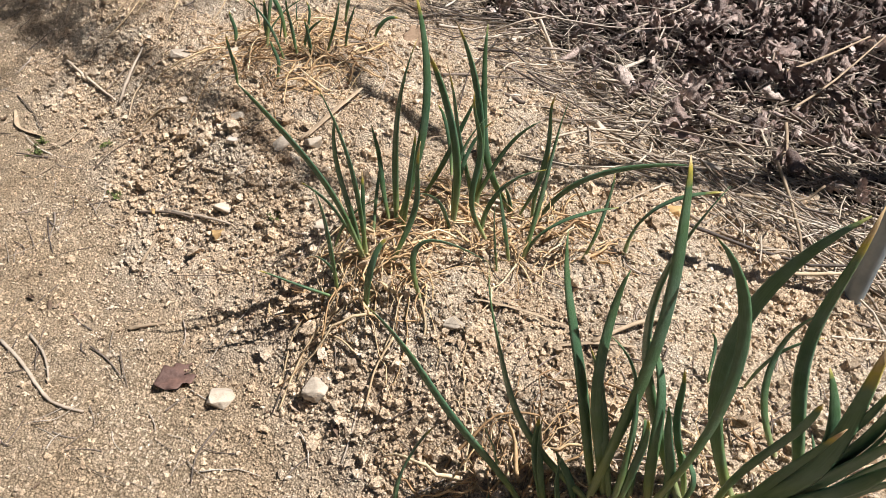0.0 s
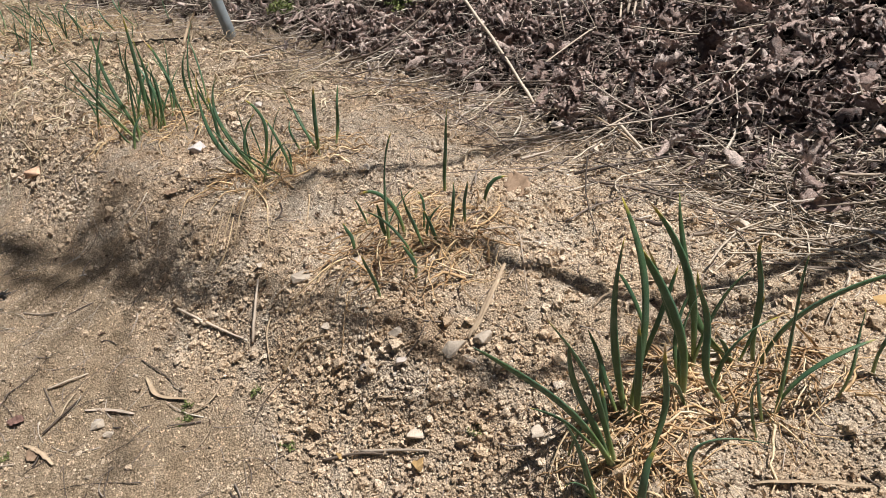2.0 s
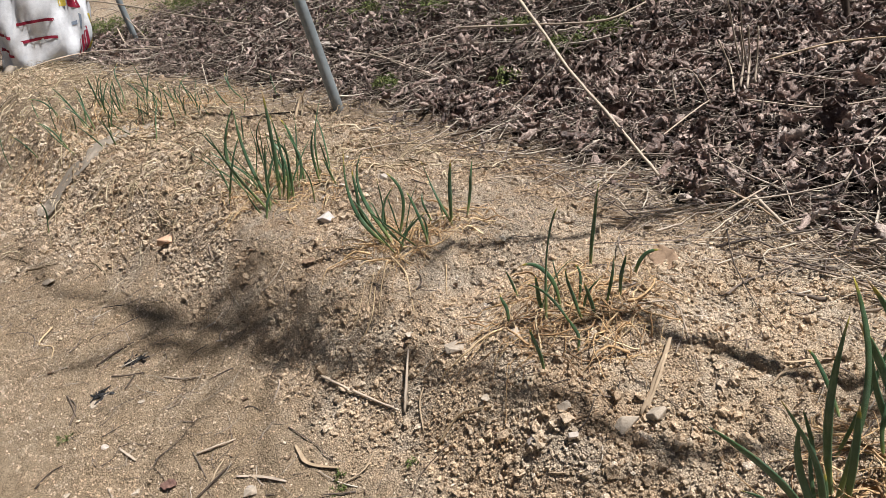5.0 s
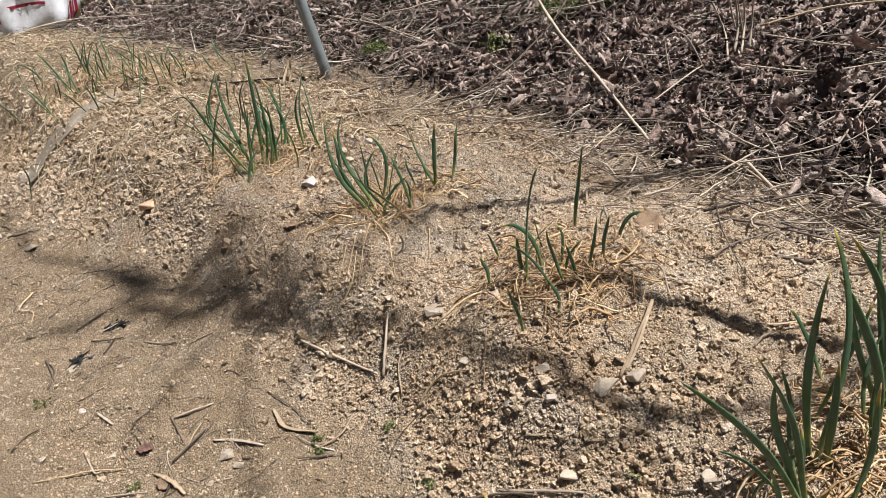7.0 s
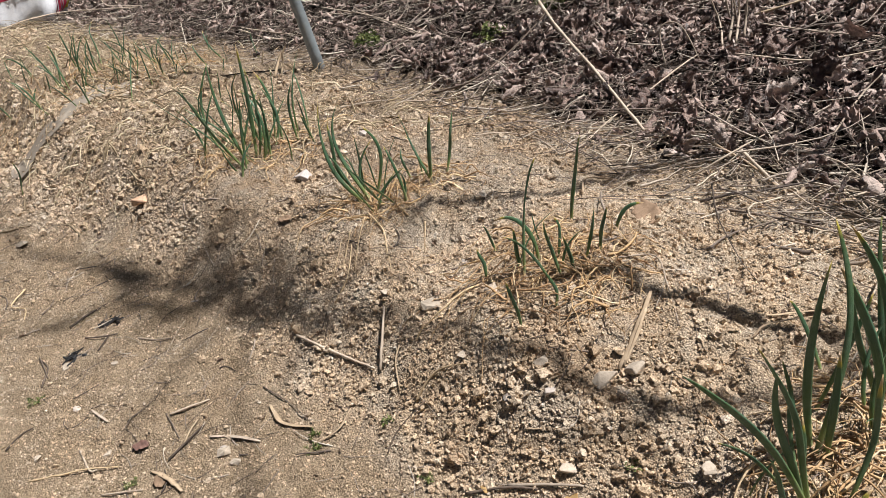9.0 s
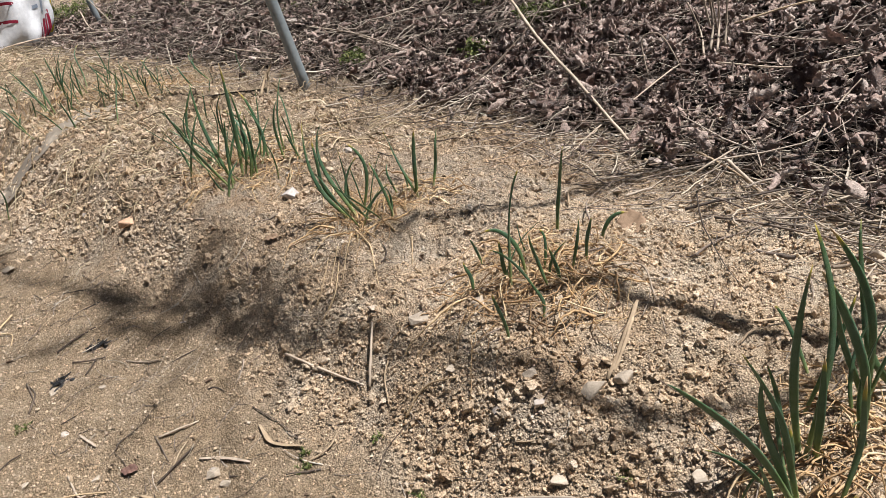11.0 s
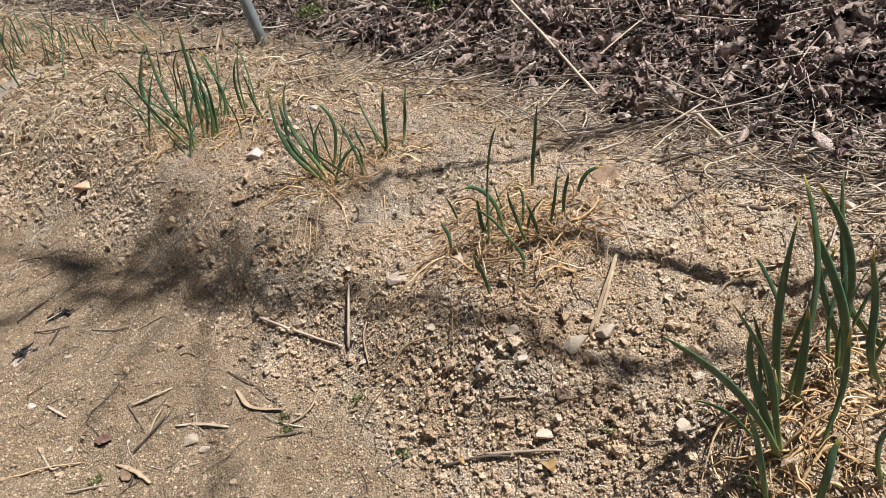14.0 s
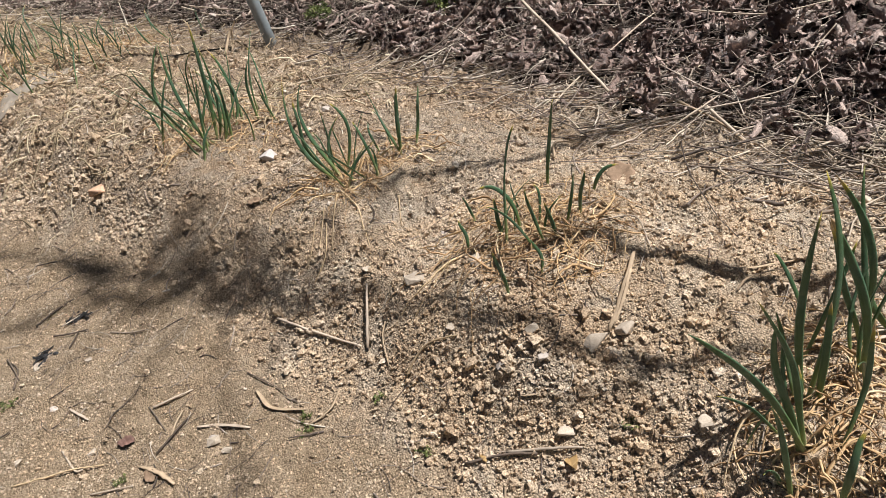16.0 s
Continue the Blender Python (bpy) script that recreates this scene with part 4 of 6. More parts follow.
leaf(plant, (-0.363, 1.331, 0.166), (-0.364, 1.331, 0.197), (-0.368, 1.331, 0.226), 0.0080)
leaf(plant, (-0.270, 1.213, 0.156), (-0.267, 1.213, 0.190), (-0.277, 1.214, 0.219), 0.0070)
shoots(plant, 0.06, 7, 65)
withered(plant, 0.135, 210, 25, 0.09)
plant = scallion(-0.554, 1.739, "arching dark green scallion clump")
leaf(plant, (-0.569, 1.728, 0.192), (-0.618, 1.722, 0.307), (-0.597, 1.724, 0.450), 0.0110)
leaf(plant, (-0.562, 1.737, 0.194), (-0.594, 1.733, 0.335), (-0.567, 1.736, 0.418), 0.0120)
leaf(plant, (-0.575, 1.749, 0.195), (-0.610, 1.744, 0.309), (-0.588, 1.747, 0.395), 0.0090)
leaf(plant, (-0.573, 1.752, 0.201), (-0.561, 1.753, 0.278), (-0.555, 1.754, 0.350), 0.0080)
leaf(plant, (-0.571, 1.744, 0.196), (-0.564, 1.745, 0.268), (-0.520, 1.751, 0.321), 0.0080)
leaf(plant, (-0.543, 1.755, 0.202), (-0.514, 1.758, 0.290), (-0.533, 1.756, 0.354), 0.0090)
leaf(plant, (-0.484, 1.707, 0.188), (-0.488, 1.707, 0.262), (-0.499, 1.706, 0.317), 0.0080)
leaf(plant, (-0.554, 1.744, 0.191), (-0.542, 1.745, 0.195), (-0.488, 1.752, 0.241), 0.0100)
shoots(plant, 0.04, 9, 66, 0.05, 0.16)
withered(plant, 0.085, 120, 26)
plant = scallion(-0.410, 1.784, "pair of thin scallion shoots")
leaf(plant, (-0.425, 1.774, 0.181), (-0.438, 1.773, 0.276), (-0.461, 1.773, 0.367), 0.0090)
leaf(plant, (-0.425, 1.774, 0.181), (-0.406, 1.774, 0.267), (-0.387, 1.775, 0.336), 0.0110)
leaf(plant, (-0.381, 1.805, 0.189), (-0.357, 1.805, 0.255), (-0.340, 1.805, 0.313), 0.0090)
shoots(plant, 0.05, 2, 67)
withered(plant, 0.07, 40, 27)
plant = scallion(-0.877, 2.181, "dense many-leaved scallion clump")
leaf(plant, (-0.876, 2.075, 0.241), (-0.891, 2.071, 0.374), (-0.881, 2.074, 0.512), 0.0110)
leaf(plant, (-0.887, 2.061, 0.239), (-0.938, 2.047, 0.388), (-0.957, 2.041, 0.491), 0.0100)
leaf(plant, (-0.854, 2.093, 0.253), (-0.823, 2.101, 0.392), (-0.802, 2.106, 0.533), 0.0120)
leaf(plant, (-0.795, 2.177, 0.238), (-0.785, 2.180, 0.358), (-0.803, 2.176, 0.447), 0.0100)
leaf(plant, (-0.821, 2.101, 0.239), (-0.804, 2.106, 0.323), (-0.794, 2.108, 0.400), 0.0100)
leaf(plant, (-0.884, 2.063, 0.237), (-0.858, 2.070, 0.334), (-0.838, 2.076, 0.405), 0.0080)
leaf(plant, (-0.753, 2.177, 0.234), (-0.744, 2.179, 0.330), (-0.716, 2.184, 0.388), 0.0090)
leaf(plant, (-0.708, 2.154, 0.230), (-0.715, 2.153, 0.274), (-0.720, 2.152, 0.310), 0.0070)
leaf(plant, (-1.037, 2.404, 0.286), (-1.023, 2.408, 0.365), (-0.971, 2.424, 0.451), 0.0100)
leaf(plant, (-1.057, 2.441, 0.292), (-1.075, 2.436, 0.362), (-1.094, 2.430, 0.396), 0.0070)
leaf(plant, (-0.890, 2.018, 0.233), (-0.863, 2.026, 0.281), (-0.824, 2.037, 0.313), 0.0090)
leaf(plant, (-0.902, 2.055, 0.237), (-0.916, 2.051, 0.262), (-0.920, 2.050, 0.310), 0.0080)
leaf(plant, (-0.846, 2.097, 0.254), (-0.815, 2.105, 0.342), (-0.805, 2.108, 0.468), 0.0090)
leaf(plant, (-0.813, 2.169, 0.241), (-0.785, 2.176, 0.319), (-0.798, 2.173, 0.411), 0.0090)
leaf(plant, (-1.030, 2.620, 0.295), (-1.015, 2.624, 0.348), (-1.005, 2.627, 0.392), 0.0080)
shoots(plant, 0.08, 32, 68, 0.06, 0.22)
withered(plant, 0.17, 190, 28)
plant = scallion(-1.663, 3.181, "distant thin scallion clump among withered leaves")
leaf(plant, (-1.511, 2.825, 0.353), (-1.518, 2.821, 0.412), (-1.519, 2.821, 0.468), 0.0100)
leaf(plant, (-1.659, 3.201, 0.415), (-1.648, 3.205, 0.479), (-1.623, 3.216, 0.548), 0.0080)
leaf(plant, (-1.726, 3.357, 0.405), (-1.732, 3.354, 0.491), (-1.729, 3.356, 0.560), 0.0080)
leaf(plant, (-1.616, 3.246, 0.391), (-1.624, 3.243, 0.441), (-1.623, 3.243, 0.498), 0.0090)
leaf(plant, (-1.740, 3.163, 0.389), (-1.756, 3.155, 0.487), (-1.785, 3.141, 0.571), 0.0070)
leaf(plant, (-1.773, 3.244, 0.388), (-1.750, 3.255, 0.473), (-1.755, 3.252, 0.543), 0.0080)
leaf(plant, (-1.614, 3.235, 0.389), (-1.604, 3.239, 0.471), (-1.596, 3.242, 0.536), 0.0080)
shoots(plant, 0.3, 50, 69, 0.05, 0.17)
withered(plant, 0.34, 230, 29)
plant = scallion(-1.431, 3.222, "distant small scallion with upright leaves")
leaf(plant, (-1.336, 2.966, 0.343), (-1.331, 2.968, 0.416), (-1.330, 2.968, 0.485), 0.0090)
leaf(plant, (-1.321, 3.077, 0.342), (-1.319, 3.078, 0.414), (-1.334, 3.073, 0.478), 0.0090)
leaf(plant, (-1.343, 3.101, 0.331), (-1.349, 3.099, 0.378), (-1.344, 3.101, 0.431), 0.0070)
leaf(plant, (-1.575, 3.459, 0.375), (-1.552, 3.468, 0.441), (-1.514, 3.482, 0.512), 0.0070)
leaf(plant, (-1.578, 3.506, 0.390), (-1.581, 3.505, 0.465), (-1.589, 3.502, 0.553), 0.0060)
shoots(plant, 0.2, 20, 70, 0.05, 0.16)
withered(plant, 0.28, 170, 30)


# ---- the bare tree whose branches shade the ridge ----
TREE_TOP = 2.8
SHIFT = SUN_WAY * (TREE_TOP / SUN_WAY.z)
tree = empty_thing("bare_tree", (2.75, 1.0, gz(2.75, 1.0)), "bare tree with spreading leafless branches beside the bed", "tree")
TREE_AT = np.array(tree.location)


def limb(name, pts, radii, parent=tree):
    v, f = tube(np.array(pts) - TREE_AT, radii, 8)
    return mesh_object(name, [tuple(q) for q in v], f, BARK, True, parent)


def bough(pts, r0, r1):
    rng = np.random.default_rng(int(abs(pts[0][0]) * 1000) + 7)
    p = np.array(pts)
    q = [p[0]]
    for a, b in zip(p[:-1], p[1:]):
        for s in (0.25, 0.5, 0.75, 1.0):
            q.append(a + (b - a) * s + rng.normal(0, 0.006, 3))
    q = np.array(q)
    return limb("branch", q, np.linspace(r0, r1, len(q)))


def shading_branch(radius, high, twigs, *shade, taper=(1.1, 0.75)):
    """A branch of the tree that hangs over these places along the sun's way, rising from high[0] to high[1], with side twigs."""
    rng = np.random.default_rng(int(abs(shade[0][0]) * 3000 + abs(shade[-1][1]) * 700))
    up = np.linspace(high[0], high[1], len(shade))
    p = np.array([np.array((x, y, gz(x, y))) + np.array(SHIFT) * (h + 0.03 * math.sin(3 * x + 2 * y)) for (x, y), h in zip(shade, up)])
    bough(p, radius * taper[0], radius * taper[1])
    for _ in range(twigs):
        i = rng.integers(len(p) - 1)
        s = rng.random()
        a = p[i] + (p[i + 1] - p[i]) * s
        d = p[i + 1] - p[i]
        d = d / np.linalg.norm(d)
        w = d + rng.normal(0, 0.5, 3) + (0, 0, 0.25)
        w = w / np.linalg.norm(w)
        L = rng.uniform(0.12, 0.32)
        t = np.linspace(0, 1, 6)[:, None]
        limb("twig", a + t * w * L + rng.normal(0, 0.01, (6, 3)) * t, np.linspace(0.0055, 0.0018, 6))
    return p


limb("trunk", [TREE_AT + np.array(q) for q in ((0, 0, -0.1), (-0.02, 0.01, 0.3), (-0.08, 0.03, 0.75), (-0.2, 0.04, 1.3), (-0.38, 0.1, 2.0))], np.array((0.075, 0.066, 0.06, 0.052, 0.045)))
limb("branch", [TREE_AT + np.array(q) for q in ((-0.38, 0.1, 2.0), (-0.1, -0.2, 2.5), (0.3, -0.4, 2.8), (0.5, -0.5, 3.4))], np.array((0.035, 0.03, 0.02, 0.008)))
limb("branch", [TREE_AT + np.array(q) for q in ((-0.2, 0.04, 1.2), (0.2, 0.5, 1.7), (0.5, 1.0, 2.3), (0.6, 1.3, 2.9))], np.array((0.03, 0.024, 0.016, 0.006)))
FORK = TREE_AT + np.array((-0.38, 0.1, 2.0))
ends = shading_branch(0.0120, (0.65, 0.7), 2, (0.06, 1.04), (0.034, 1.073), (-0.019, 1.102), (-0.039, 1.134), (-0.076, 1.171), (-0.112, 1.192), (-0.133, 1.236), (-0.173, 1.255), (-0.26, 1.262))
bough((FORK, 0.55 * FORK + 0.45 * ends[0] + np.array((0, 0, 0.12)), ends[0]), 0.024, 0.0105)
ends = shading_branch(0.0100, (0.75, 0.8), 3, (0.113, 1.78), (0.002, 1.758), (-0.072, 1.722), (-0.165, 1.640), (-0.263, 1.624), (-0.343, 1.655), (-0.423, 1.705))
bough((FORK, 0.55 * FORK + 0.45 * ends[0] + np.array((0, 0, 0.12)), ends[0]), 0.024, 0.0100)
ends = shading_branch(0.0088, (0.75, 0.9), 3, (-0.04, 0.95), (-0.11, 0.975), (-0.177, 1.007), (-0.228, 1.045), (-0.267, 1.075), (-0.294, 1.096), (-0.326, 1.14), (-0.38, 1.195), (-0.45, 1.262), (-0.487, 1.3), (-0.559, 1.369), (-0.66, 1.44))
bough((FORK, 0.55 * FORK + 0.45 * ends[0] + np.array((0, 0, 0.12)), ends[0]), 0.024, 0.0085)
# the crown's dense part, over the flank of the ridge and the path
shading_branch(0.0132, (0.85, 1.8), 6, (-0.66, 1.44), (-0.721, 1.472), (-0.8, 1.565), (-0.905, 1.665), (-1.037, 1.781), (-1.162, 1.88), (-1.33, 2.0), taper=(0.6, 0.95))
shading_branch(0.0095, (1.8, 1.6), 3, (-1.33, 2.0), (-1.45, 2.12), (-1.618, 2.212), (-1.696, 2.323), (-1.847, 2.51))
shading_branch(0.0050, (0.8, 1.4), 0, (-0.423, 1.705), (-0.5, 1.69), (-0.6, 1.62), (-0.669, 1.575))
shading_branch(0.0120, (1.4, 1.9), 6, (-0.669, 1.575), (-0.763, 1.61), (-0.887, 1.72), (-1.053, 1.80), (-1.172, 1.87), (-1.305, 1.957), taper=(0.6, 0.8))
shading_branch(0.0080, (0.86, 1.9), 5, (-0.721, 1.472), (-0.747, 1.497), (-0.86, 1.586), (-0.985, 1.70), (-1.116, 1.764), (-1.258, 1.803), taper=(0.6, 1.0))
shading_branch(0.0090, (1.5, 1.8), 3, (-1.076, 1.80), (-1.024, 1.868), (-0.93, 1.85), (-0.86, 1.841))
shading_branch(0.0055, (1.3, 1.2), 3, (-0.60, 1.62), (-0.6, 1.52), (-0.657, 1.505), (-0.741, 1.545), (-0.829, 1.598))
shading_branch(0.0065, (1.3, 2.0), 3, (-0.86, 1.586), (-0.919, 1.629), (-1.015, 1.552), (-1.059, 1.465), (-1.10, 1.35))
shading_branch(0.0050, (0.9, 1.7), 3, (-0.8, 1.565), (-0.873, 1.572), (-0.884, 1.407), (-0.855, 1.258), (-0.83, 1.12))
shading_branch(0.0080, (1.6, 1.9), 3, (-1.162, 1.88), (-1.249, 1.862), (-1.371, 1.786), (-1.552, 1.809))
shading_branch(0.0060, (1.5, 2.0), 2, (-1.037, 1.781), (-1.113, 1.783), (-1.16, 1.679), (-1.258, 1.564))
shading_branch(0.0110, (1.6, 1.9), 4, (-0.887, 1.72), (-0.96, 1.80), (-1.06, 1.87), (-1.19, 1.93), (-1.33, 2.03), taper=(0.7, 0.7))
shading_branch(0.0110, (1.6, 1.9), 4, (-0.985, 1.70), (-1.08, 1.72), (-1.17, 1.80), (-1.26, 1.90))
shading_branch(0.0070, (0.8, 1.7), 0, (-0.423, 1.705), (-0.485, 1.665), (-0.517, 1.572), (-0.547, 1.461))


# ---- posts ----
def post(at, top, radius, label):
    """A galvanised pipe driven into the soil, with a rolled open end."""
    o = np.array((at[0], at[1], gz(*at)))
    e = empty_thing("fence_post", tuple(o), label, "post", "posts along the bed")
    line = np.linspace((0, 0, -0.08), np.array(top) - o, 12)
    line[:, 0] += 0.004 * np.sin(np.linspace(0, 5, 12))
    v, f = tube(line, radius, 18)
    mesh_object("pipe", [tuple(q) for q in v], f, GALVANISED, True, e)
    v, f = tube(line[-1] + np.outer(np.linspace(-0.02, 0.006, 4), (0, 0, 1.0)), np.array((radius, radius * 1.12, radius * 1.12, radius * 0.9)), 18)
    mesh_object("cap", [tuple(q) for q in v], f, GALVANISED, True, e, "rolled pipe end")
    return e


post((-0.738, 3.0), (-0.80, 3.0, 1.75), 0.0205, "grey galvanised steel pipe post standing in soil")
post((-2.14, 5.27), (-2.16, 5.28, 2.1), 0.019, "grey galvanised steel pipe post behind the bed")
post((0.585, 0.82), (0.592, 0.825, 0.50), 0.0135, "thin grey galvanised steel pipe post beside straw")


# ---- sack at the far end of the bed ----
def sack(at, facing, width, depth, height):
    """A slumped woven plastic sack: creased body, printed bands and panels, a loose liner corner."""
    o = np.array((at[0], at[1], gz(*at) - 0.02))
    e = empty_thing("fertiliser_sack", tuple(o), "white woven plastic sack with red printed bands", "sack")
    right = np.array((-facing[1], facing[0]))
    right = right / np.linalg.norm(right)
    front = np.array(facing) / np.linalg.norm(facing)

    def skin(u, v, out=0.0):
        a = 2 * math.pi * u
        c, s = np.cos(a), np.sin(a)
        wob = 0.020 * np.sin(3 * a + 5 * v) * np.sin(math.pi * v) + 0.014 * np.sin(7 * a - 9 * v) + 0.010 * np.sin(13 * a + 17 * v) + 0.006 * np.sin(29 * a + 6 * v)
        fat = np.interp(v, (0, 0.06, 0.3, 0.7, 0.92, 1), (0.86, 1.0, 1.0, 0.88, 0.62, 0.50))
        lx = (width / 2 * np.sign(c) * np.abs(c) ** 0.75 * fat + c * (wob + out))
        ly = (depth / 2 * np.sign(s) * np.abs(s) ** 0.85 * fat + s * (wob + out))
        lx = lx + 0.26 * height * v
        z = height * v * (1 - 0.06 * np.cos(a) * v) + 0.012 * np.sin(5 * a)
        return np.array((right[0] * lx + front[0] * ly, right[1] * lx + front[1] * ly, z))

    def patch(name, mat, u0, u1, v0, v1, out, label="", slant=0.0, nu=14, nv=4):
        vs, fs = [], []
        for j in range(nv + 1):
            for i in range(nu + 1):
                u, v = u0 + (u1 - u0) * i / nu, v0 + (v1 - v0) * j / nv
                vs.append(tuple(skin(u, min(max(v + slant * (i / nu - 0.5), 0), 1), out)))
        w = nu + 1
        for j in range(nv):
            for i in range(nu):
                fs.append((j * w + i, j * w + i + 1, (j + 1) * w + i + 1, (j + 1) * w + i))
        return mesh_object(name, vs, fs, mat, True, e, label)

    nu, nv = 72, 26
    vs = [tuple(skin(i / nu, j / nv)) for j in range(nv + 1) for i in range(nu)]
    fs = [(j * nu + i, j * nu + (i + 1) % nu, (j + 1) * nu + (i + 1) % nu, (j + 1) * nu + i) for j in range(nv) for i in range(nu)]
    fs.append(tuple(range(nu))[::-1])
    fs.append(tuple(range(nv * nu, (nv + 1) * nu)))
    mesh_object("body", vs, fs, SACK, True, e)
    for v in (0.15, 0.27):
        patch("printed_band", PRINT_RED, 0.36, 0.465, v + 0.01, v + 0.030, 0.004, "dark red printed band", 0.045)
        patch("printed_band", PRINT_RED, 0.225, 0.33, v + 0.035, v + 0.055, 0.004, "dark red printed band", 0.055)
    for k in range(5):
        patch("printed_stripe", PRINT_RED, 0.085 + 0.012 * k, 0.093 + 0.012 * k, 0.02, 0.19 - 0.02 * k, 0.005, "narrow pinkish red stripe", 0.0, 3, 8)
    patch("printed_panel", PRINT_YELLOW, 0.035, 0.055, 0.02, 0.26, 0.004, "yellow printed edge", 0.0, 4, 8)
    patch("printed_panel", PRINT_RED, 0.11, 0.165, 0.36, 0.44, 0.004, "dark red printed panel", 0.05, 8, 5)
    patch("printed_panel", PRINT_YELLOW, 0.17, 0.195, 0.38, 0.50, 0.004, "yellow printed panel", 0.0, 4, 5)
    patch("printed_ring", PRINT_BLUE, 0.115, 0.122, 0.2, 0.3, 0.004, "thin grey-blue printed line", 0.02, 2, 5)
    patch("printed_ring", PRINT_BLUE, 0.135, 0.15, 0.24, 0.265, 0.004, "small grey-blue printed mark", 0.0, 3, 3)
    # loose liner corner
    t = np.linspace(0, 1, 8)
    p0 = np.array((right[0] * -width * 0.42 + front[0] * depth * 0.4, right[1] * -width * 0.42 + front[1] * depth * 0.4, 0.06))
    pts = p0 + np.outer(t, np.array((-0.06 * right[0] + 0.10 * front[0], -0.06 * right[1] + 0.10 * front[1], -0.045)))
    v, f = ribbon(pts, 0.09 * (1 - 0.3 * t), np.array((right[0], right[1], 0.1)), 0.002)
    mesh_object("liner", [tuple(q) for q in v], f, FILM, True, e, "dusty clear plastic liner corner")
    return e


sack((-2.56, 4.92), (0.41, -0.91), 0.50, 0.24, 0.80)


# ---- loose things ----
def curve_through(pts, per=6):
    """Points of a smooth line through pts."""
    p = np.asarray(pts, float)
    q = np.concatenate([[2 * p[0] - p[1]], p, [2 * p[-1] - p[-2]]])
    out = []
    for i in range(1, len(q) - 2):
        for s in np.linspace(0, 1, per, endpoint=False):
            out.append(0.5 * (2 * q[i] + (q[i + 1] - q[i - 1]) * s + (2 * q[i - 1] - 5 * q[i] + 4 * q[i + 1] - q[i + 2]) * s * s + (3 * q[i] - q[i - 1] - 3 * q[i + 1] + q[i + 2]) * s ** 3))
    out.append(p[-1])
    return np.array(out)


def stick(name, mat, radius, flat, label, *places):
    """A twig or stalk through places of x, y and height over the ground; flat ones are squashed, split stalks."""
    rng = np.random.default_rng(int(abs(places[0][0]) * 1000 + abs(places[0][1]) * 77))
    p = np.array([(x, y, gz(x, y) + h) for x, y, h in places])
    if places[0][2] < 0.012 and len(places) < 4:
        p[:, 2] = np.maximum(p[:, 2], [gz(x, y) + radius * 0.6 for x, y, _ in places])
    o = p[0].copy()
    line = curve_through(p) - o
    n = len(line)
    world_line = line + o
    line[:, 2] = np.maximum(line[:, 2], on_ground(world_line[:, 0], world_line[:, 1]) + radius * 0.35 - o[2])
    line += rng.normal(0, radius * 0.10, line.shape)
    taper = 1 - 0.35 * np.linspace(0, 1, n)
    knots = 1 + 0.18 * (rng.random(n) > 0.8)
    if flat:
        # a shrunken leaf or split stalk: flattened, ridged lengthwise, narrow at both ends
        s = np.linspace(0, 1, n)
        spindle = (0.45 + 0.55 * np.sin(math.pi * np.clip(s * 0.95 + 0.03, 0, 1)) ** 0.7) * (1 + 0.10 * np.sin(s * 17 + rng.uniform(0, 6)))
        v, f = tube(line, radius * spindle, 12, 0.30)
        groove = rng.uniform(0.62, 1.08, 12)
        v = [tuple(line[i // 12] + (np.array(q) - line[i // 12]) * groove[i % 12]) for i, q in enumerate(v)]
    else:
        v, f = tube(line, radius * taper * knots, 7)
        v = [tuple(q) for q in v]
    ob = mesh_object(name, v, f, mat, True)
    ob.location = o
    return tagged(ob, label, name.replace("_", " "))


def stone(mat, size, label, x, y):
    """A broken, slightly worn stone, bedded in the soil."""
    rng = np.random.default_rng(int(abs(x) * 9173 + abs(y) * 1317))
    bm = bmesh.new()
    for _ in range(11):
        d = Vector(rng.normal(0, 1, 3)).normalized()
        d = Vector([math.copysign(abs(q) ** 0.6, q) for q in d])
        bm.verts.new((d.x * size[0], d.y * size[1], d.z * size[2]))
    bmesh.ops.convex_hull(bm, input=bm.verts[:])
    bmesh.ops.delete(bm, geom=[v for v in bm.verts if not v.link_faces], context="VERTS")
    bmesh.ops.dissolve_limit(bm, angle_limit=0.35, verts=bm.verts[:], edges=bm.edges[:])
    bmesh.ops.bevel(bm, geom=bm.edges[:], offset=min(size) * 0.11, segments=2, affect="EDGES", profile=0.5)
    bm.transform(Euler((rng.normal(0, 0.15), rng.normal(0, 0.15), rng.uniform(0, 6.28) if size[0] < size[1] * 1.3 else rng.normal(0, 0.25))).to_matrix().to_4x4())
    me = bpy.data.meshes.new("stone")
    bm.to_mesh(me)
    bm.free()
    me.materials.append(mat)
    ob = new("stone", me)
    ob.location = (x, y, gz(x, y) + size[2] * 0.4)
    return tagged(ob, label, "stone")


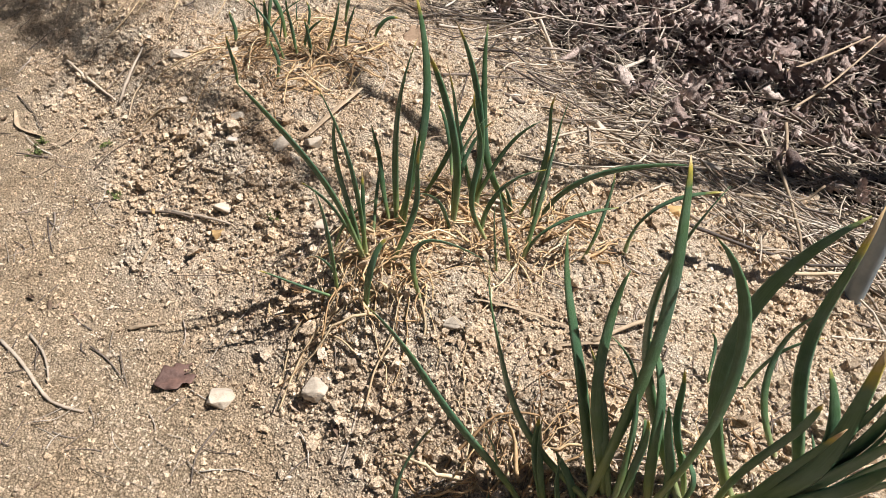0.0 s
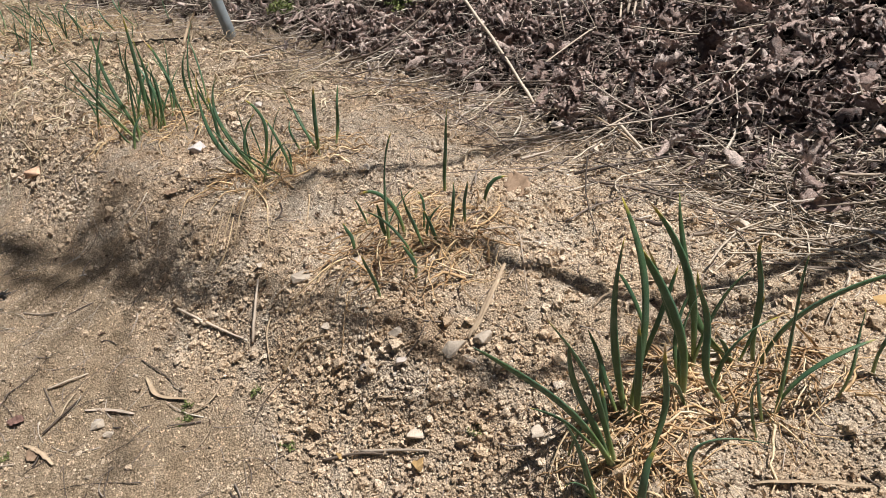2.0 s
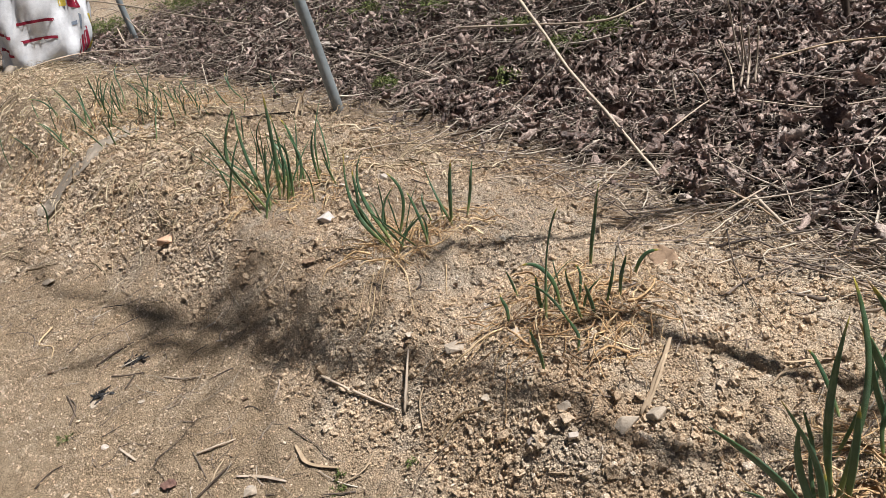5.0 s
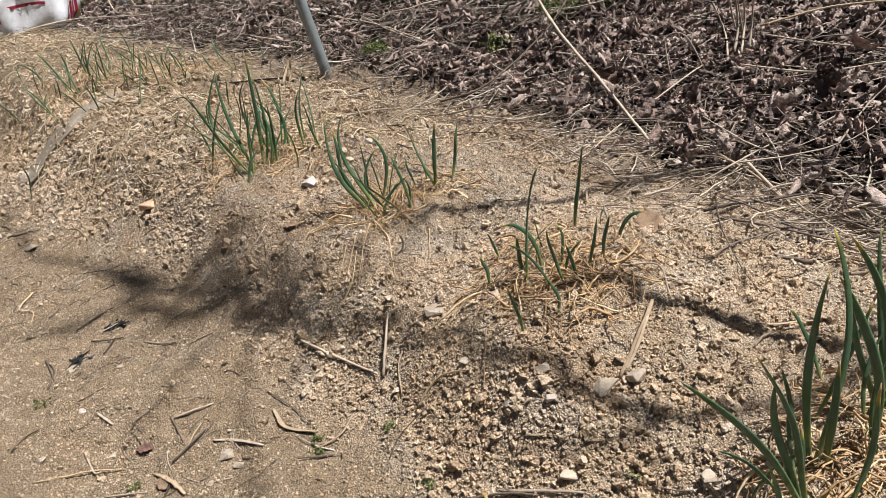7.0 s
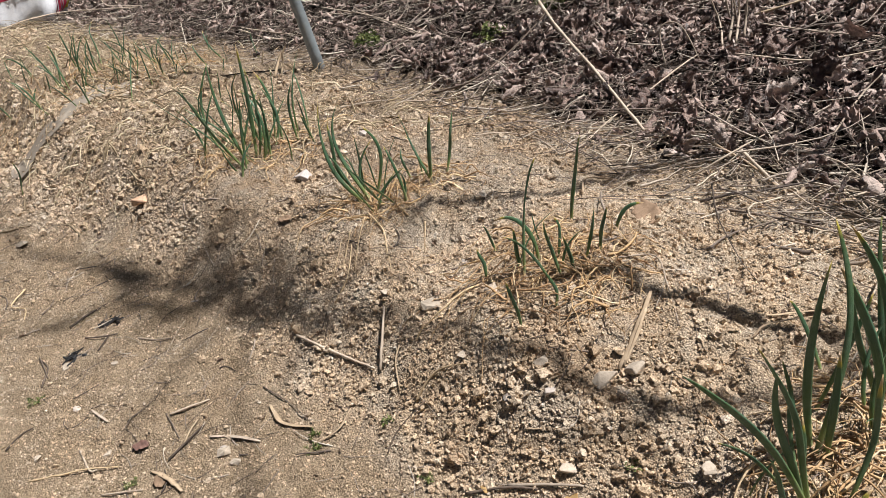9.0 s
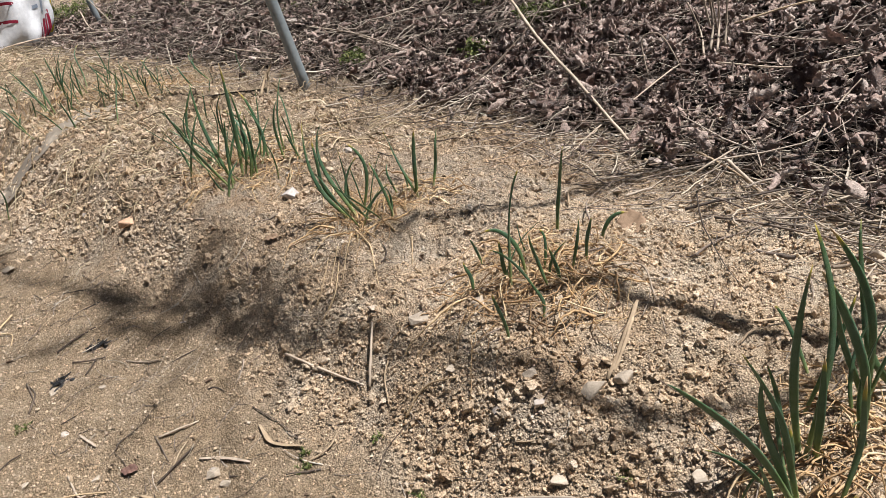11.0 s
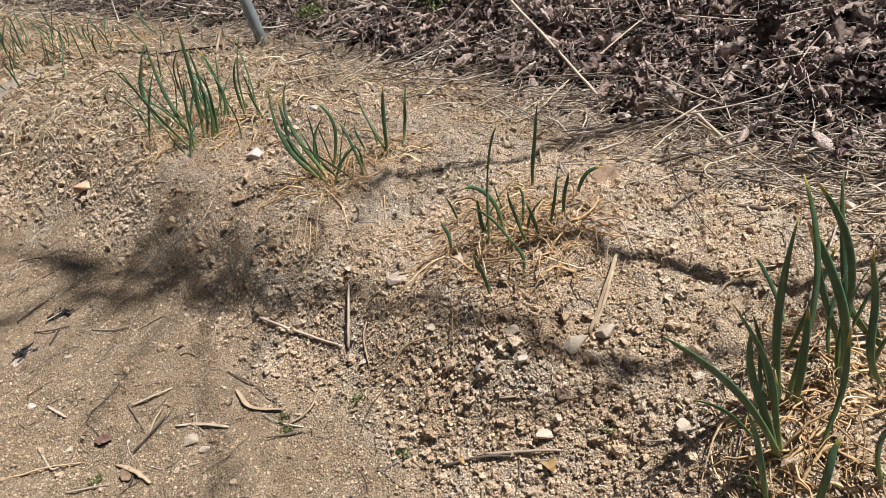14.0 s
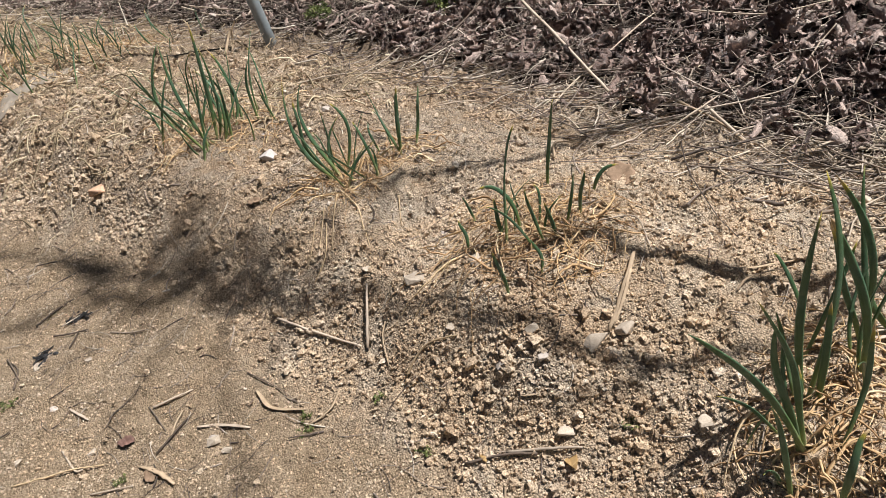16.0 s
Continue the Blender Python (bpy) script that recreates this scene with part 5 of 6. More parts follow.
def dry_leaf(mat, size, label, x, y):
    """A single crumpled dry leaf with a stalk."""
    rng = np.random.default_rng(int(abs(x) * 4201 + abs(y) * 911))
    n, k = 15, 9
    u, s = np.linspace(0, 1, n)[:, None], np.linspace(-1, 1, k)[None, :]
    wide = 0.34 * np.sin(np.clip(u * 0.96 + 0.02, 0, 1) * math.pi) ** 0.7 * (1 + 0.12 * np.cos(u * 19))
    px, py = (u - 0.5) * np.ones_like(s), s * wide
    pz = 0.22 * np.abs(py) + 0.16 * (u - 0.5) ** 2 + 0.05 * np.sin(u * 11 + s * 4) * np.abs(s) + 0.03 * np.sin(u * 23 + 5 * s)
    v = np.stack([px, py, pz], -1).reshape(-1, 3) * size
    v = v @ np.array(Euler((rng.normal(0, 0.15), rng.normal(0, 0.15), rng.uniform(0, 6.28))).to_matrix()).T
    f = [(i * k + j, i * k + j + 1, (i + 1) * k + j + 1, (i + 1) * k + j) for i in range(n - 1) for j in range(k - 1)]
    ob = mesh_object("dry_leaf", v.tolist(), f, mat, True)
    ob.location = (x, y, gz(x, y) + 0.006)
    sol = ob.modifiers.new("thickness", "SOLIDIFY")
    sol.thickness = 0.0006
    return tagged(ob, label, "dry leaf")


def scrap(size, label, x, y):
    """A crumpled blackened scrap with a few charred splinters."""
    rng = np.random.default_rng(int(abs(x) * 5301))
    heap = Heap()
    for _ in range(7):
        c = rng.normal(0, size * 0.45, 2)
        s = size * rng.uniform(0.15, 0.45)
        v = (ICO_V * rng.uniform(0.5, 1.3, (len(ICO_V), 1))) * (s, s * rng.uniform(0.4, 0.9), s * 0.45)
        heap.add(v @ turned(rng, True).T + (c[0], c[1] * 0.6, s * 0.3), ICO_F)
    for _ in range(9):
        a, L = rng.normal(0.4, 0.6), size * rng.uniform(0.6, 1.6)
        d = np.array((math.cos(a), math.sin(a), 0.05))
        c = np.array((*rng.normal(0, size * 0.4, 2), 0.004))
        heap.add(*tube(c + np.outer(np.linspace(-0.5, 0.5, 5), d * L) + rng.normal(0, 0.0012, (5, 3)), rng.uniform(0.001, 0.0028), 5))
    ob = mesh_object("charred_scrap", np.concatenate(heap.v).tolist(), heap.f, CHARRED, False)
    ob.location = (x, y, gz(x, y))
    return tagged(ob, label, "debris")


def weed(size, label, x, y):
    """A low rosette of small ragged leaves on thin stems."""
    rng = np.random.default_rng(int(abs(x) * 3301 + abs(y) * 77))
    e = empty_thing("weed", (x, y, gz(x, y)), label, "weed")
    leaves, stems = Heap(), Heap()
    big = size > 0.05
    for _ in range(int(70 * max(1, size / 0.09) ** 1.6) if big else 9):
        a = rng.uniform(0, 6.28)
        r = size * rng.random() ** 0.6
        h = 0.03 + size * rng.uniform(0.05, 0.45) if big else size * rng.uniform(0.1, 0.5)
        tip = np.array((r * math.cos(a), r * math.sin(a), h + (gz(x + r * math.cos(a), y + r * math.sin(a)) - gz(x, y) if big else 0)))
        foot = tip * (0.8, 0.8, 0) + (0, 0, tip[2] - h) if big else np.zeros(3)
        stems.add(*tube(np.linspace(foot, tip, 4), 0.0006, 4))
        for _ in range(4 if big else 3):
            L = rng.uniform(0.009, 0.022) if big else size * rng.uniform(0.35, 0.6)
            v, f = litter_leaf(rng, L)
            leaves.add(v @ turned(rng, True).T + tip + rng.normal(0, 0.005 if big else 0.002, 3), f)
    mesh_object("stems", np.concatenate(stems.v).tolist(), stems.f, WEED, True, e)
    mesh_object("leaves", np.concatenate(leaves.v).tolist(), leaves.f, WEED, True, e)
    return e


def film_strip(width, label, *places):
    """A dusty strip of clear mulch film, half sunk in the soil."""
    p = curve_through([(x, y, gz(x, y) + h) for x, y, h in places])
    o = p[0].copy()
    t = np.linspace(0, 1, len(p))
    tang = np.gradient(p[:, :2], axis=0)
    tang /= np.linalg.norm(tang, axis=1)[:, None]
    cols = np.linspace(-0.5, 0.5, 9)
    wide = width * (0.85 + 0.2 * np.sin(t * 9) + 0.12 * np.sin(t * 23))
    X = p[:, :1] - tang[:, 1:] * wide[:, None] * cols
    Y = p[:, 1:2] + tang[:, :1] * wide[:, None] * cols
    # it bridges the small hollows of the soil and is creased lengthwise
    Z = np.maximum(on_ground(X, Y), lie(X, Y) + 0.006) + 0.009 + 0.002 * np.sin(cols * 19 + 6 * t[:, None])
    top = np.stack([X, Y, Z], -1).reshape(-1, 3) - o
    v = np.concatenate([top, top - (0, 0, 0.0012)])
    n, k = len(p), len(cols)
    f = [(i * k + j, i * k + j + 1, (i + 1) * k + j + 1, (i + 1) * k + j) for i in range(n - 1) for j in range(k - 1)]
    f += [tuple(q + n * k for q in g[::-1]) for g in f]
    ob = mesh_object("plastic_film", [tuple(q) for q in v], f, FILM, True)
    ob.location = o
    return tagged(ob, label, "plastic film")


stick("stalk", PALE_STEM, 0.0050, 6, "split dry stalk lying on the ridge", (-0.216, 1.081, 0.006), (-0.172, 1.128, 0.008), (-0.124, 1.191, 0.014))
stick("stalk", PALE_STEM, 0.0030, 4, "thin split dry stalk beside a thicker one", (-0.207, 1.084, 0.006), (-0.17, 1.123, 0.009), (-0.135, 1.175, 0.012))
stick("twig", TWIG, 0.0029, 0, "straight pale dry twig on crumbled soil", (-0.756, 1.474, 0.005), (-0.673, 1.383, 0.006), (-0.598, 1.303, 0.005))
stick("twig", TWIG, 0.0029, 0, "upright pale dry twig leaning on a clod", (-0.588, 1.295, 0.005), (-0.572, 1.329, 0.012), (-0.557, 1.381, 0.014))
stick("twig", TWIG, 0.0016, 0, "thin short dry twig on crumbled soil", (-0.627, 1.341, 0.003), (-0.604, 1.355, 0.005), (-0.591, 1.361, 0.006))
stick("husk", PALE_STEM, 0.0045, 6, "curled dry leaf husk on the path", (-0.813, 1.339, 0.005), (-0.788, 1.292, 0.004), (-0.727, 1.256, 0.005))
stick("husk", TWIG, 0.0045, 8, "rolled dry leaf husk on sandy soil", (-0.926, 1.303, 0.004), (-0.879, 1.289, 0.006), (-0.827, 1.263, 0.004))
stick("root", ROOT, 0.0022, 0, "pinkish dry root on the ridge flank", (-0.534, 1.209, 0.003), (-0.5, 1.221, 0.005), (-0.471, 1.214, 0.006), (-0.433, 1.195, 0.005))
stick("root", ROOT, 0.0018, 0, "wavy pale root on the path", (-1.27, 1.3, 0.003), (-1.213, 1.297, 0.003), (-1.159, 1.297, 0.005), (-1.1, 1.289, 0.003))
stick("twig", TWIG, 0.0022, 0, "bent brown twig on the path", (-1.188, 1.35, 0.003), (-1.154, 1.295, 0.003), (-1.138, 1.291, 0.005))
stick("twig", BARK, 0.0020, 0, "dark short twig on the path", (-1.355, 1.4, 0.003), (-1.337, 1.431, 0.004), (-1.315, 1.448, 0.003))
stick("twig", BARK, 0.0020, 0, "dark short twig on sandy soil", (-1.341, 1.57, 0.003), (-1.345, 1.627, 0.004), (-1.386, 1.677, 0.003))
stick("stem", TWIG, 0.0016, 0, "thin bent dry stem beside a scallion", (-0.146, 1.275, 0.016), (-0.088, 1.269, 0.01), (-0.092, 1.21, 0.006), (-0.109, 1.12, 0.003))
stick("leaf_strip", PALE_STEM, 0.0032, 6, "pale dry leaf strip trailing on soil", (-0.015, 1.109, 0.004), (0.037, 1.111, 0.008), (0.085, 1.099, 0.008))
stick("leaf_strip", PALE_STEM, 0.0024, 5, "thin dry leaf strip on soil", (-0.021, 1.07, 0.004), (0.005, 1.08, 0.006), (0.072, 1.081, 0.006))
stick("branch", TWIG, 0.0056, 0, "long straight pale bare branch fallen over dead leaves", (0.042, 3.18, 0.205), (0.058, 2.87, 0.155), (0.067, 2.60, 0.12), (0.095, 2.22, 0.08), (0.1, 1.89, 0.05))
stick("branch", TWIG, 0.0024, 0, "curved pale vine stem over dead leaves", (0.413, 2.279, 0.055), (0.324, 2.218, 0.055), (0.201, 2.124, 0.055), (0.051, 2.019, 0.025), (-0.044, 1.916, 0.015), (-0.115, 1.844, 0.008))
stick("stem", TWIG, 0.0022, 0, "long thin pale stem at the litter edge", (-0.115, 1.844, 0.006), (-0.139, 2.001, 0.008), (-0.214, 2.064, 0.008), (-0.297, 2.019, 0.005))
stick("stem", TWIG, 0.0024, 0, "long pale stem along the litter edge", (-0.669, 2.421, 0.006), (-0.533, 2.476, 0.008), (-0.364, 2.444, 0.01), (-0.188, 2.433, 0.014), (-0.00377, 2.401, 0.055))
stick("stem", TWIG, 0.0026, 0, "thin pale stem lying over dead leaves", (-0.591, 3.57, 0.055), (-0.48, 3.324, 0.055), (-0.336, 3.013, 0.055))
stick("stem", TWIG, 0.0040, 0, "short pale stick in front of dead leaves", (-1.13, 3.729, 0.055), (-1, 3.54, 0.055), (-0.892, 3.406, 0.055))
stick("stub", PALE_STEM, 0.0050, 0, "short dry stalk stub standing by a post", (-0.898, 2.929, 0.002), (-0.871, 2.983, 0.06), (-0.83, 2.995, 0.11))
stick("stub", PALE_STEM, 0.0040, 0, "thin dry stalk stub standing by a post", (-0.876, 2.939, 0.002), (-0.862, 2.98, 0.045), (-0.851, 2.974, 0.08))
stick("stem", TWIG, 0.0024, 0, "pale straw stem over dead leaves", (0.121, 1.658, 0.01), (0.206, 1.647, 0.055), (0.315, 1.722, 0.055))
stick("stem", TWIG, 0.0034, 0, "pale dry straw lying at the litter edge", (0.231, 1.654, 0.055), (0.259, 1.56, 0.012), (0.252, 1.416, 0.008))
stick("stem", TWIG, 0.0026, 0, "grey dry stem lying over dead leaves", (0.604, 2.331, 0.06), (0.683, 2.186, 0.06), (0.804, 2.084, 0.06))
stick("stem", TWIG, 0.0026, 0, "grey dry stem lying low over leaves", (0.465, 2.194, 0.055), (0.592, 2.047, 0.05), (0.747, 1.993, 0.06))
stick("stem", TWIG, 0.0022, 0, "pale slanting stem standing out of dead leaves", (0.428, 1.653, 0.055), (0.581, 1.806, 0.06), (0.654, 1.84, 0.08))
stick("stem", TWIG, 0.0040, 0, "drooping pale dry stem in a bundle", (0.499, 2.304, 0.055), (0.54, 2.367, 0.09), (0.534, 2.362, 0.2))
stick("stem", TWIG, 0.0036, 0, "drooping pale dry stem in a bundle", (0.511, 2.288, 0.055), (0.559, 2.365, 0.09), (0.549, 2.335, 0.2))
stick("stem", TWIG, 0.0036, 0, "drooping pale dry stem in a bundle", (0.54, 2.299, 0.055), (0.561, 2.324, 0.09), (0.572, 2.322, 0.2))
stick("stem", TWIG, 0.0032, 0, "drooping pale dry stem in a bundle", (0.466, 2.275, 0.055), (0.517, 2.403, 0.06), (0.496, 2.426, 0.16))
stick("stub", BARK, 0.0130, 0, "dark dead stalk stub standing in leaves", (1.01, 2.634, 0.0), (1.012, 2.64, 0.1), (1.02, 2.65, 0.24))
stick("stub", BARK, 0.0090, 0, "thin dark dead stalk stub standing in leaves", (0.586, 3.255, 0.0), (0.58, 3.26, 0.08), (0.582, 3.26, 0.18))
stick("stem", TWIG, 0.0036, 0, "drooping pale dry stem in a bundle", (0.58, 2.462, 0.01), (0.566, 2.47, 0.12), (0.552, 2.47, 0.27))
stick("stem", TWIG, 0.0032, 0, "drooping pale dry stem in a bundle", (0.60, 2.47, 0.01), (0.592, 2.475, 0.12), (0.59, 2.47, 0.28))
stick("stem", PALE_STEM, 0.0034, 0, "long pale straw lying over dead leaves", (0.62, 2.40, 0.06), (0.80, 2.33, 0.07), (1.02, 2.24, 0.09))
stick("stem", TWIG, 0.0024, 0, "curved dry stem arching over dead leaves", (0.30, 2.28, 0.03), (0.31, 2.32, 0.13), (0.36, 2.30, 0.13), (0.39, 2.25, 0.04))
stick("stem", BARK, 0.0034, 0, "dark bare twig over dead leaves", (-0.358, 2.488, 0.01), (-0.211, 2.447, 0.05), (0.029, 2.703, 0.09), (0.192, 2.936, 0.12))
stick("branch", TWIG, 0.0044, 0, "pale bare branch lying across the bank", (-0.21, 3.237, 0.15), (0.1, 2.966, 0.15), (0.276, 2.843, 0.16), (0.431, 2.87, 0.18))
stick("branch", TWIG, 0.0040, 0, "long bare twig fallen across the bed end", (-2.57, 4.596, 0.02), (-2.44, 4.688, 0.04), (-2.26, 4.806, 0.055), (-1.83, 4.687, 0.055))
stick("branch", TWIG, 0.0045, 0, "long bare twig leaning across a post", (-2.377, 4.957, 0.33), (-2.291, 5.083, 0.33), (-1.965, 4.747, 0.3), (-1.584, 4.399, 0.25), (-1.202, 4.262, 0.15))
stick("branch", TWIG, 0.0040, 0, "curved bare twig at the foot of a post", (-2.22, 5.26, 0.12), (-2.099, 4.964, 0.06), (-1.99, 4.828, 0.055), (-1.82, 4.715, 0.055))
stick("branch", TWIG, 0.0034, 0, "thin bare twig propped by a post", (-2.304, 5.483, 0.3), (-2.126, 5.241, 0.15), (-1.98, 5.011, 0.055))
stick("stem", TWIG, 0.0034, 0, "pale stem lying on the far bank", (-0.747, 3.79, 0.055), (-0.514, 3.389, 0.055), (-0.309, 2.939, 0.055))
stick("stem", TWIG, 0.0030, 0, "thin pale stem on the far bank", (-1.12, 3.747, 0.055), (-0.972, 3.522, 0.055), (-0.858, 3.426, 0.055))
stick("twig", TWIG, 0.0026, 0, "wavy pale twig on the path", (-0.601, 0.783, 0.004), (-0.554, 0.742, 0.005), (-0.506, 0.692, 0.004), (-0.48, 0.675, 0.004), (-0.443, 0.665, 0.004))
stick("twig", TWIG, 0.0020, 0, "thin forked twig on the path", (-0.563, 0.791, 0.003), (-0.528, 0.754, 0.004), (-0.504, 0.711, 0.004))
stick("stalk", PALE_STEM, 0.0032, 0, "short pale stalk on the path", (-0.429, 0.805, 0.004), (-0.408, 0.812, 0.005), (-0.382, 0.817, 0.004))
stick("stalk", PALE_STEM, 0.0026, 0, "short pale stalk on soil", (-0.449, 0.932, 0.004), (-0.442, 0.956, 0.005), (-0.435, 0.973, 0.004))
stick("twig", BARK, 0.0024, 0, "brown dry twig against the ridge foot", (-0.481, 1.032, 0.004), (-0.421, 1.01, 0.006), (-0.376, 0.988, 0.005))
stick("leaf_strip", PALE_STEM, 0.0036, 7, "broad dry leaf strip near a scallion", (0.045, 0.729, 0.004), (0.102, 0.71, 0.006), (0.162, 0.689, 0.004))
stick("leaf_strip", PALE_STEM, 0.0036, 7, "pale dry leaf strip on soil", (0.14, 0.657, 0.004), (0.194, 0.657, 0.005), (0.238, 0.657, 0.004))
stick("stem", PALE_STEM, 0.0024, 0, "pale straw beside scallions", (-0.121, 1.625, 0.008), (-0.092, 1.71, 0.01), (-0.025, 1.738, 0.008))
stick("stem", PALE_STEM, 0.0030, 0, "pale straw lying beside scallions", (0.202, 1.745, 0.055), (0.242, 1.639, 0.02), (0.256, 1.545, 0.008))
stick("stem", PALE_STEM, 0.0030, 0, "pale straw on the litter edge", (0.186, 0.658, 0.01), (0.245, 0.684, 0.015), (0.297, 0.706, 0.01))
stick("stem", PALE_STEM, 0.0032, 0, "long pale straw beside a post", (0.46, 0.829, 0.02), (0.566, 0.868, 0.022), (0.669, 0.893, 0.024))
stick("stem", PALE_STEM, 0.0036, 0, "pale straw leaning on dead leaves", (0.667, 1.295, 0.06), (0.643, 1.223, 0.055), (0.599, 1.145, 0.055))
stick("stem", PALE_STEM, 0.0032, 0, "long pale straw over dead leaves", (0.726, 1.5, 0.06), (0.832, 1.557, 0.07), (0.969, 1.631, 0.09))
stick("stem", PALE_STEM, 0.0028, 0, "long pale straw over dead leaves", (0.709, 1.369, 0.05), (0.849, 1.495, 0.06), (1.031, 1.666, 0.08))
stick("stem", PALE_STEM, 0.0030, 0, "pale straw at the litter edge", (0.355, 1.353, 0.015), (0.457, 1.273, 0.015), (0.507, 1.223, 0.055))
stick("stem", PALE_STEM, 0.0030, 0, "pale straw crossing others", (0.499, 1.061, 0.02), (0.625, 1.092, 0.02), (0.663, 1.096, 0.055))
stick("stem", PALE_STEM, 0.0030, 0, "pale straw upright among others", (0.593, 1.144, 0.055), (0.579, 0.992, 0.02), (0.53, 0.854, 0.012))
stone(STONE_PALE, (0.034, 0.025, 0.019), "flat pale pinkish stone on the ridge", -0.728, 1.993)
stone(STONE_RED, (0.036, 0.024, 0.014), "flat reddish stone on the ridge flank", -1.224, 2.174)
stone(STONE_GREY, (0.024, 0.014, 0.011), "oblong grey stone by a dry stalk", -0.237, 1.069)
stone(STONE_GREY, (0.015, 0.017, 0.013), "rounded grey stone by a dry stalk", -0.192, 1.076)
stone(STONE_WHITE, (0.009, 0.012, 0.008), "small pale upright pebble on soil", -0.32, 1.073)
stone(STONE_GREY, (0.012, 0.012, 0.009), "small pale pebble on crumbled soil", -0.161, 0.899)
stone(STONE_GREY, (0.021, 0.015, 0.007), "flat round grey stone on soil", -0.469, 1.332)
stone(STONE_GREY, (0.016, 0.013, 0.009), "grey stone under withered leaves", -0.358, 1.289)
stone(STONE_WHITE, (0.015, 0.007, 0.004), "pale flat shard on the ridge", -0.366, 1.418)
stone(STONE_WHITE, (0.008, 0.006, 0.004), "small pale shard on the ridge", -0.395, 1.432)
stone(STONE_GREY, (0.015, 0.011, 0.006), "flat grey stone at the ridge crest", -0.554, 1.414)
stone(STONE_WHITE, (0.016, 0.012, 0.007), "pale stone behind a scallion", -0.566, 2.078)
stone(STONE_WHITE, (0.013, 0.011, 0.009), "pale rounded stone between scallions", -0.74, 2.099)
stone(STONE_WHITE, (0.012, 0.010, 0.009), "pale rounded stone at a scallion foot", -0.688, 2.131)
stone(STONE_GREY, (0.022, 0.014, 0.007), "flat buried grey stone on ridge", -1.432, 3.157)
stone(STONE_GREY, (0.026, 0.014, 0.008), "flat grey stone on the far ridge", -1.401, 2.847)
stone(STONE_GREY, (0.018, 0.014, 0.009), "grey stone on the litter edge", 0.184, 1.675)
stone(STONE_GREY, (0.014, 0.012, 0.009), "grey stone beside dead leaves", 0.008, 1.713)
stone(STONE_GREY, (0.012, 0.010, 0.007), "small grey stone at the litter edge", 0.16, 1.883)
stone(STONE_OCHRE, (0.014, 0.012, 0.009), "small ochre stone at the ridge foot", -0.334, 0.961)
stone(STONE_OCHRE, (0.009, 0.008, 0.006), "tiny ochre stone at the ridge foot", -0.451, 1.022)
stone(STONE_RED, (0.009, 0.008, 0.006), "tiny orange stone on the ridge", -0.916, 1.893)
stone(STONE_GREY, (0.022, 0.013, 0.012), "large grey stone half sunk in a furrow", -1.643, 2.26)
stone(STONE_WHITE, (0.012, 0.008, 0.002), "thin pale flake on shaded soil", -1.024, 1.737)
stone(STONE_GREY, (0.018, 0.018, 0.014), "pale round stone below a scallion", -0.144, 0.67)
stone(STONE_GREY, (0.024, 0.018, 0.010), "flat tan stone at the ridge foot", -0.27, 0.688)
stone(STONE_OCHRE, (0.022, 0.014, 0.010), "ochre stone on the litter edge", 0.371, 0.973)
stone(STONE_GREY, (0.020, 0.015, 0.008), "grey stone among scallion stems", 0.091, 0.915)
stone(STONE_GREY, (0.015, 0.013, 0.010), "grey stone on the ridge crest", 0.027, 0.688)
stone(STONE_WHITE, (0.052, 0.030, 0.045), "pale stone at the foot of the far bank", -0.802, 3.988)
stone(STONE_GREY, (0.016, 0.014, 0.018), "round knob of dry soil on the litter edge", 0.297, 1.244)
stone(STONE_RED, (0.013, 0.011, 0.008), "reddish stone by a scallion foot", -0.185, 0.813)
stone(STONE_GREY, (0.013, 0.012, 0.008), "pale pebble by a scallion", -0.159, 0.896)
stone(STONE_GREY, (0.015, 0.011, 0.009), "grey pebble on the path", -0.896, 1.26)
stone(STONE_GREY, (0.009, 0.008, 0.006), "small pebble on sandy soil", -0.438, 1.213)
dry_leaf(DRY_LEAF, 0.074, "broad flat tan dry leaf on the ridge", -0.042, 1.452)
dry_leaf(PURPLE_LEAF, 0.060, "dark crumpled dry leaf at the ridge foot", -0.341, 0.723)
dry_leaf(PURPLE_LEAF, 0.034, "small dark crumpled leaf on the path", -1.061, 1.322)
dry_leaf(DRY_LEAF, 0.046, "narrow dry leaf hanging on the litter", 0.418, 1.868)
dry_leaf(DRY_LEAF, 0.030, "small tan dry leaf on the path", -1.01, 1.233)
dry_leaf(DRY_LEAF, 0.034, "tan dry leaf beside a scallion", -0.76, 1.751)
scrap(0.030, "blackened crumpled scrap on the path", -1.242, 1.757)
scrap(0.024, "charred twig bits on the path", -1.291, 1.646)
weed(0.015, "small green weed sprout on the path", -0.727, 1.244)
weed(0.014, "dark green weed sprout at the ridge foot", -0.732, 1.216)
weed(0.014, "flat green seedling on soil", -0.537, 1.084)
weed(0.013, "pale green seedling on the path", -1.065, 1.243)
weed(0.018, "green grass tuft on the path", -1.337, 1.528)
weed(0.013, "dark weed seedling on the ridge", -0.589, 1.21)
weed(0.015, "low green weed on the ridge flank", -0.239, 0.962)
weed(0.060, "bright green weed patch by the dead leaves", -0.543, 3.103)
weed(0.060, "green weed patch on the far bank", -0.106, 2.848)
weed(0.070, "green weed patch on the far bank", 0.166, 3.077)
weed(0.100, "green weed patch among dead leaves", 0.34, 3.09)
weed(0.090, "green weed patch on the far bank", -0.608, 4.403)
weed(0.090, "green weed patch on the far bank", -0.247, 4.145)
weed(0.080, "green weed patch on the far bank", 0.04, 3.477)
weed(0.170, "green weed patch behind the sack", -2.49, 5.78)
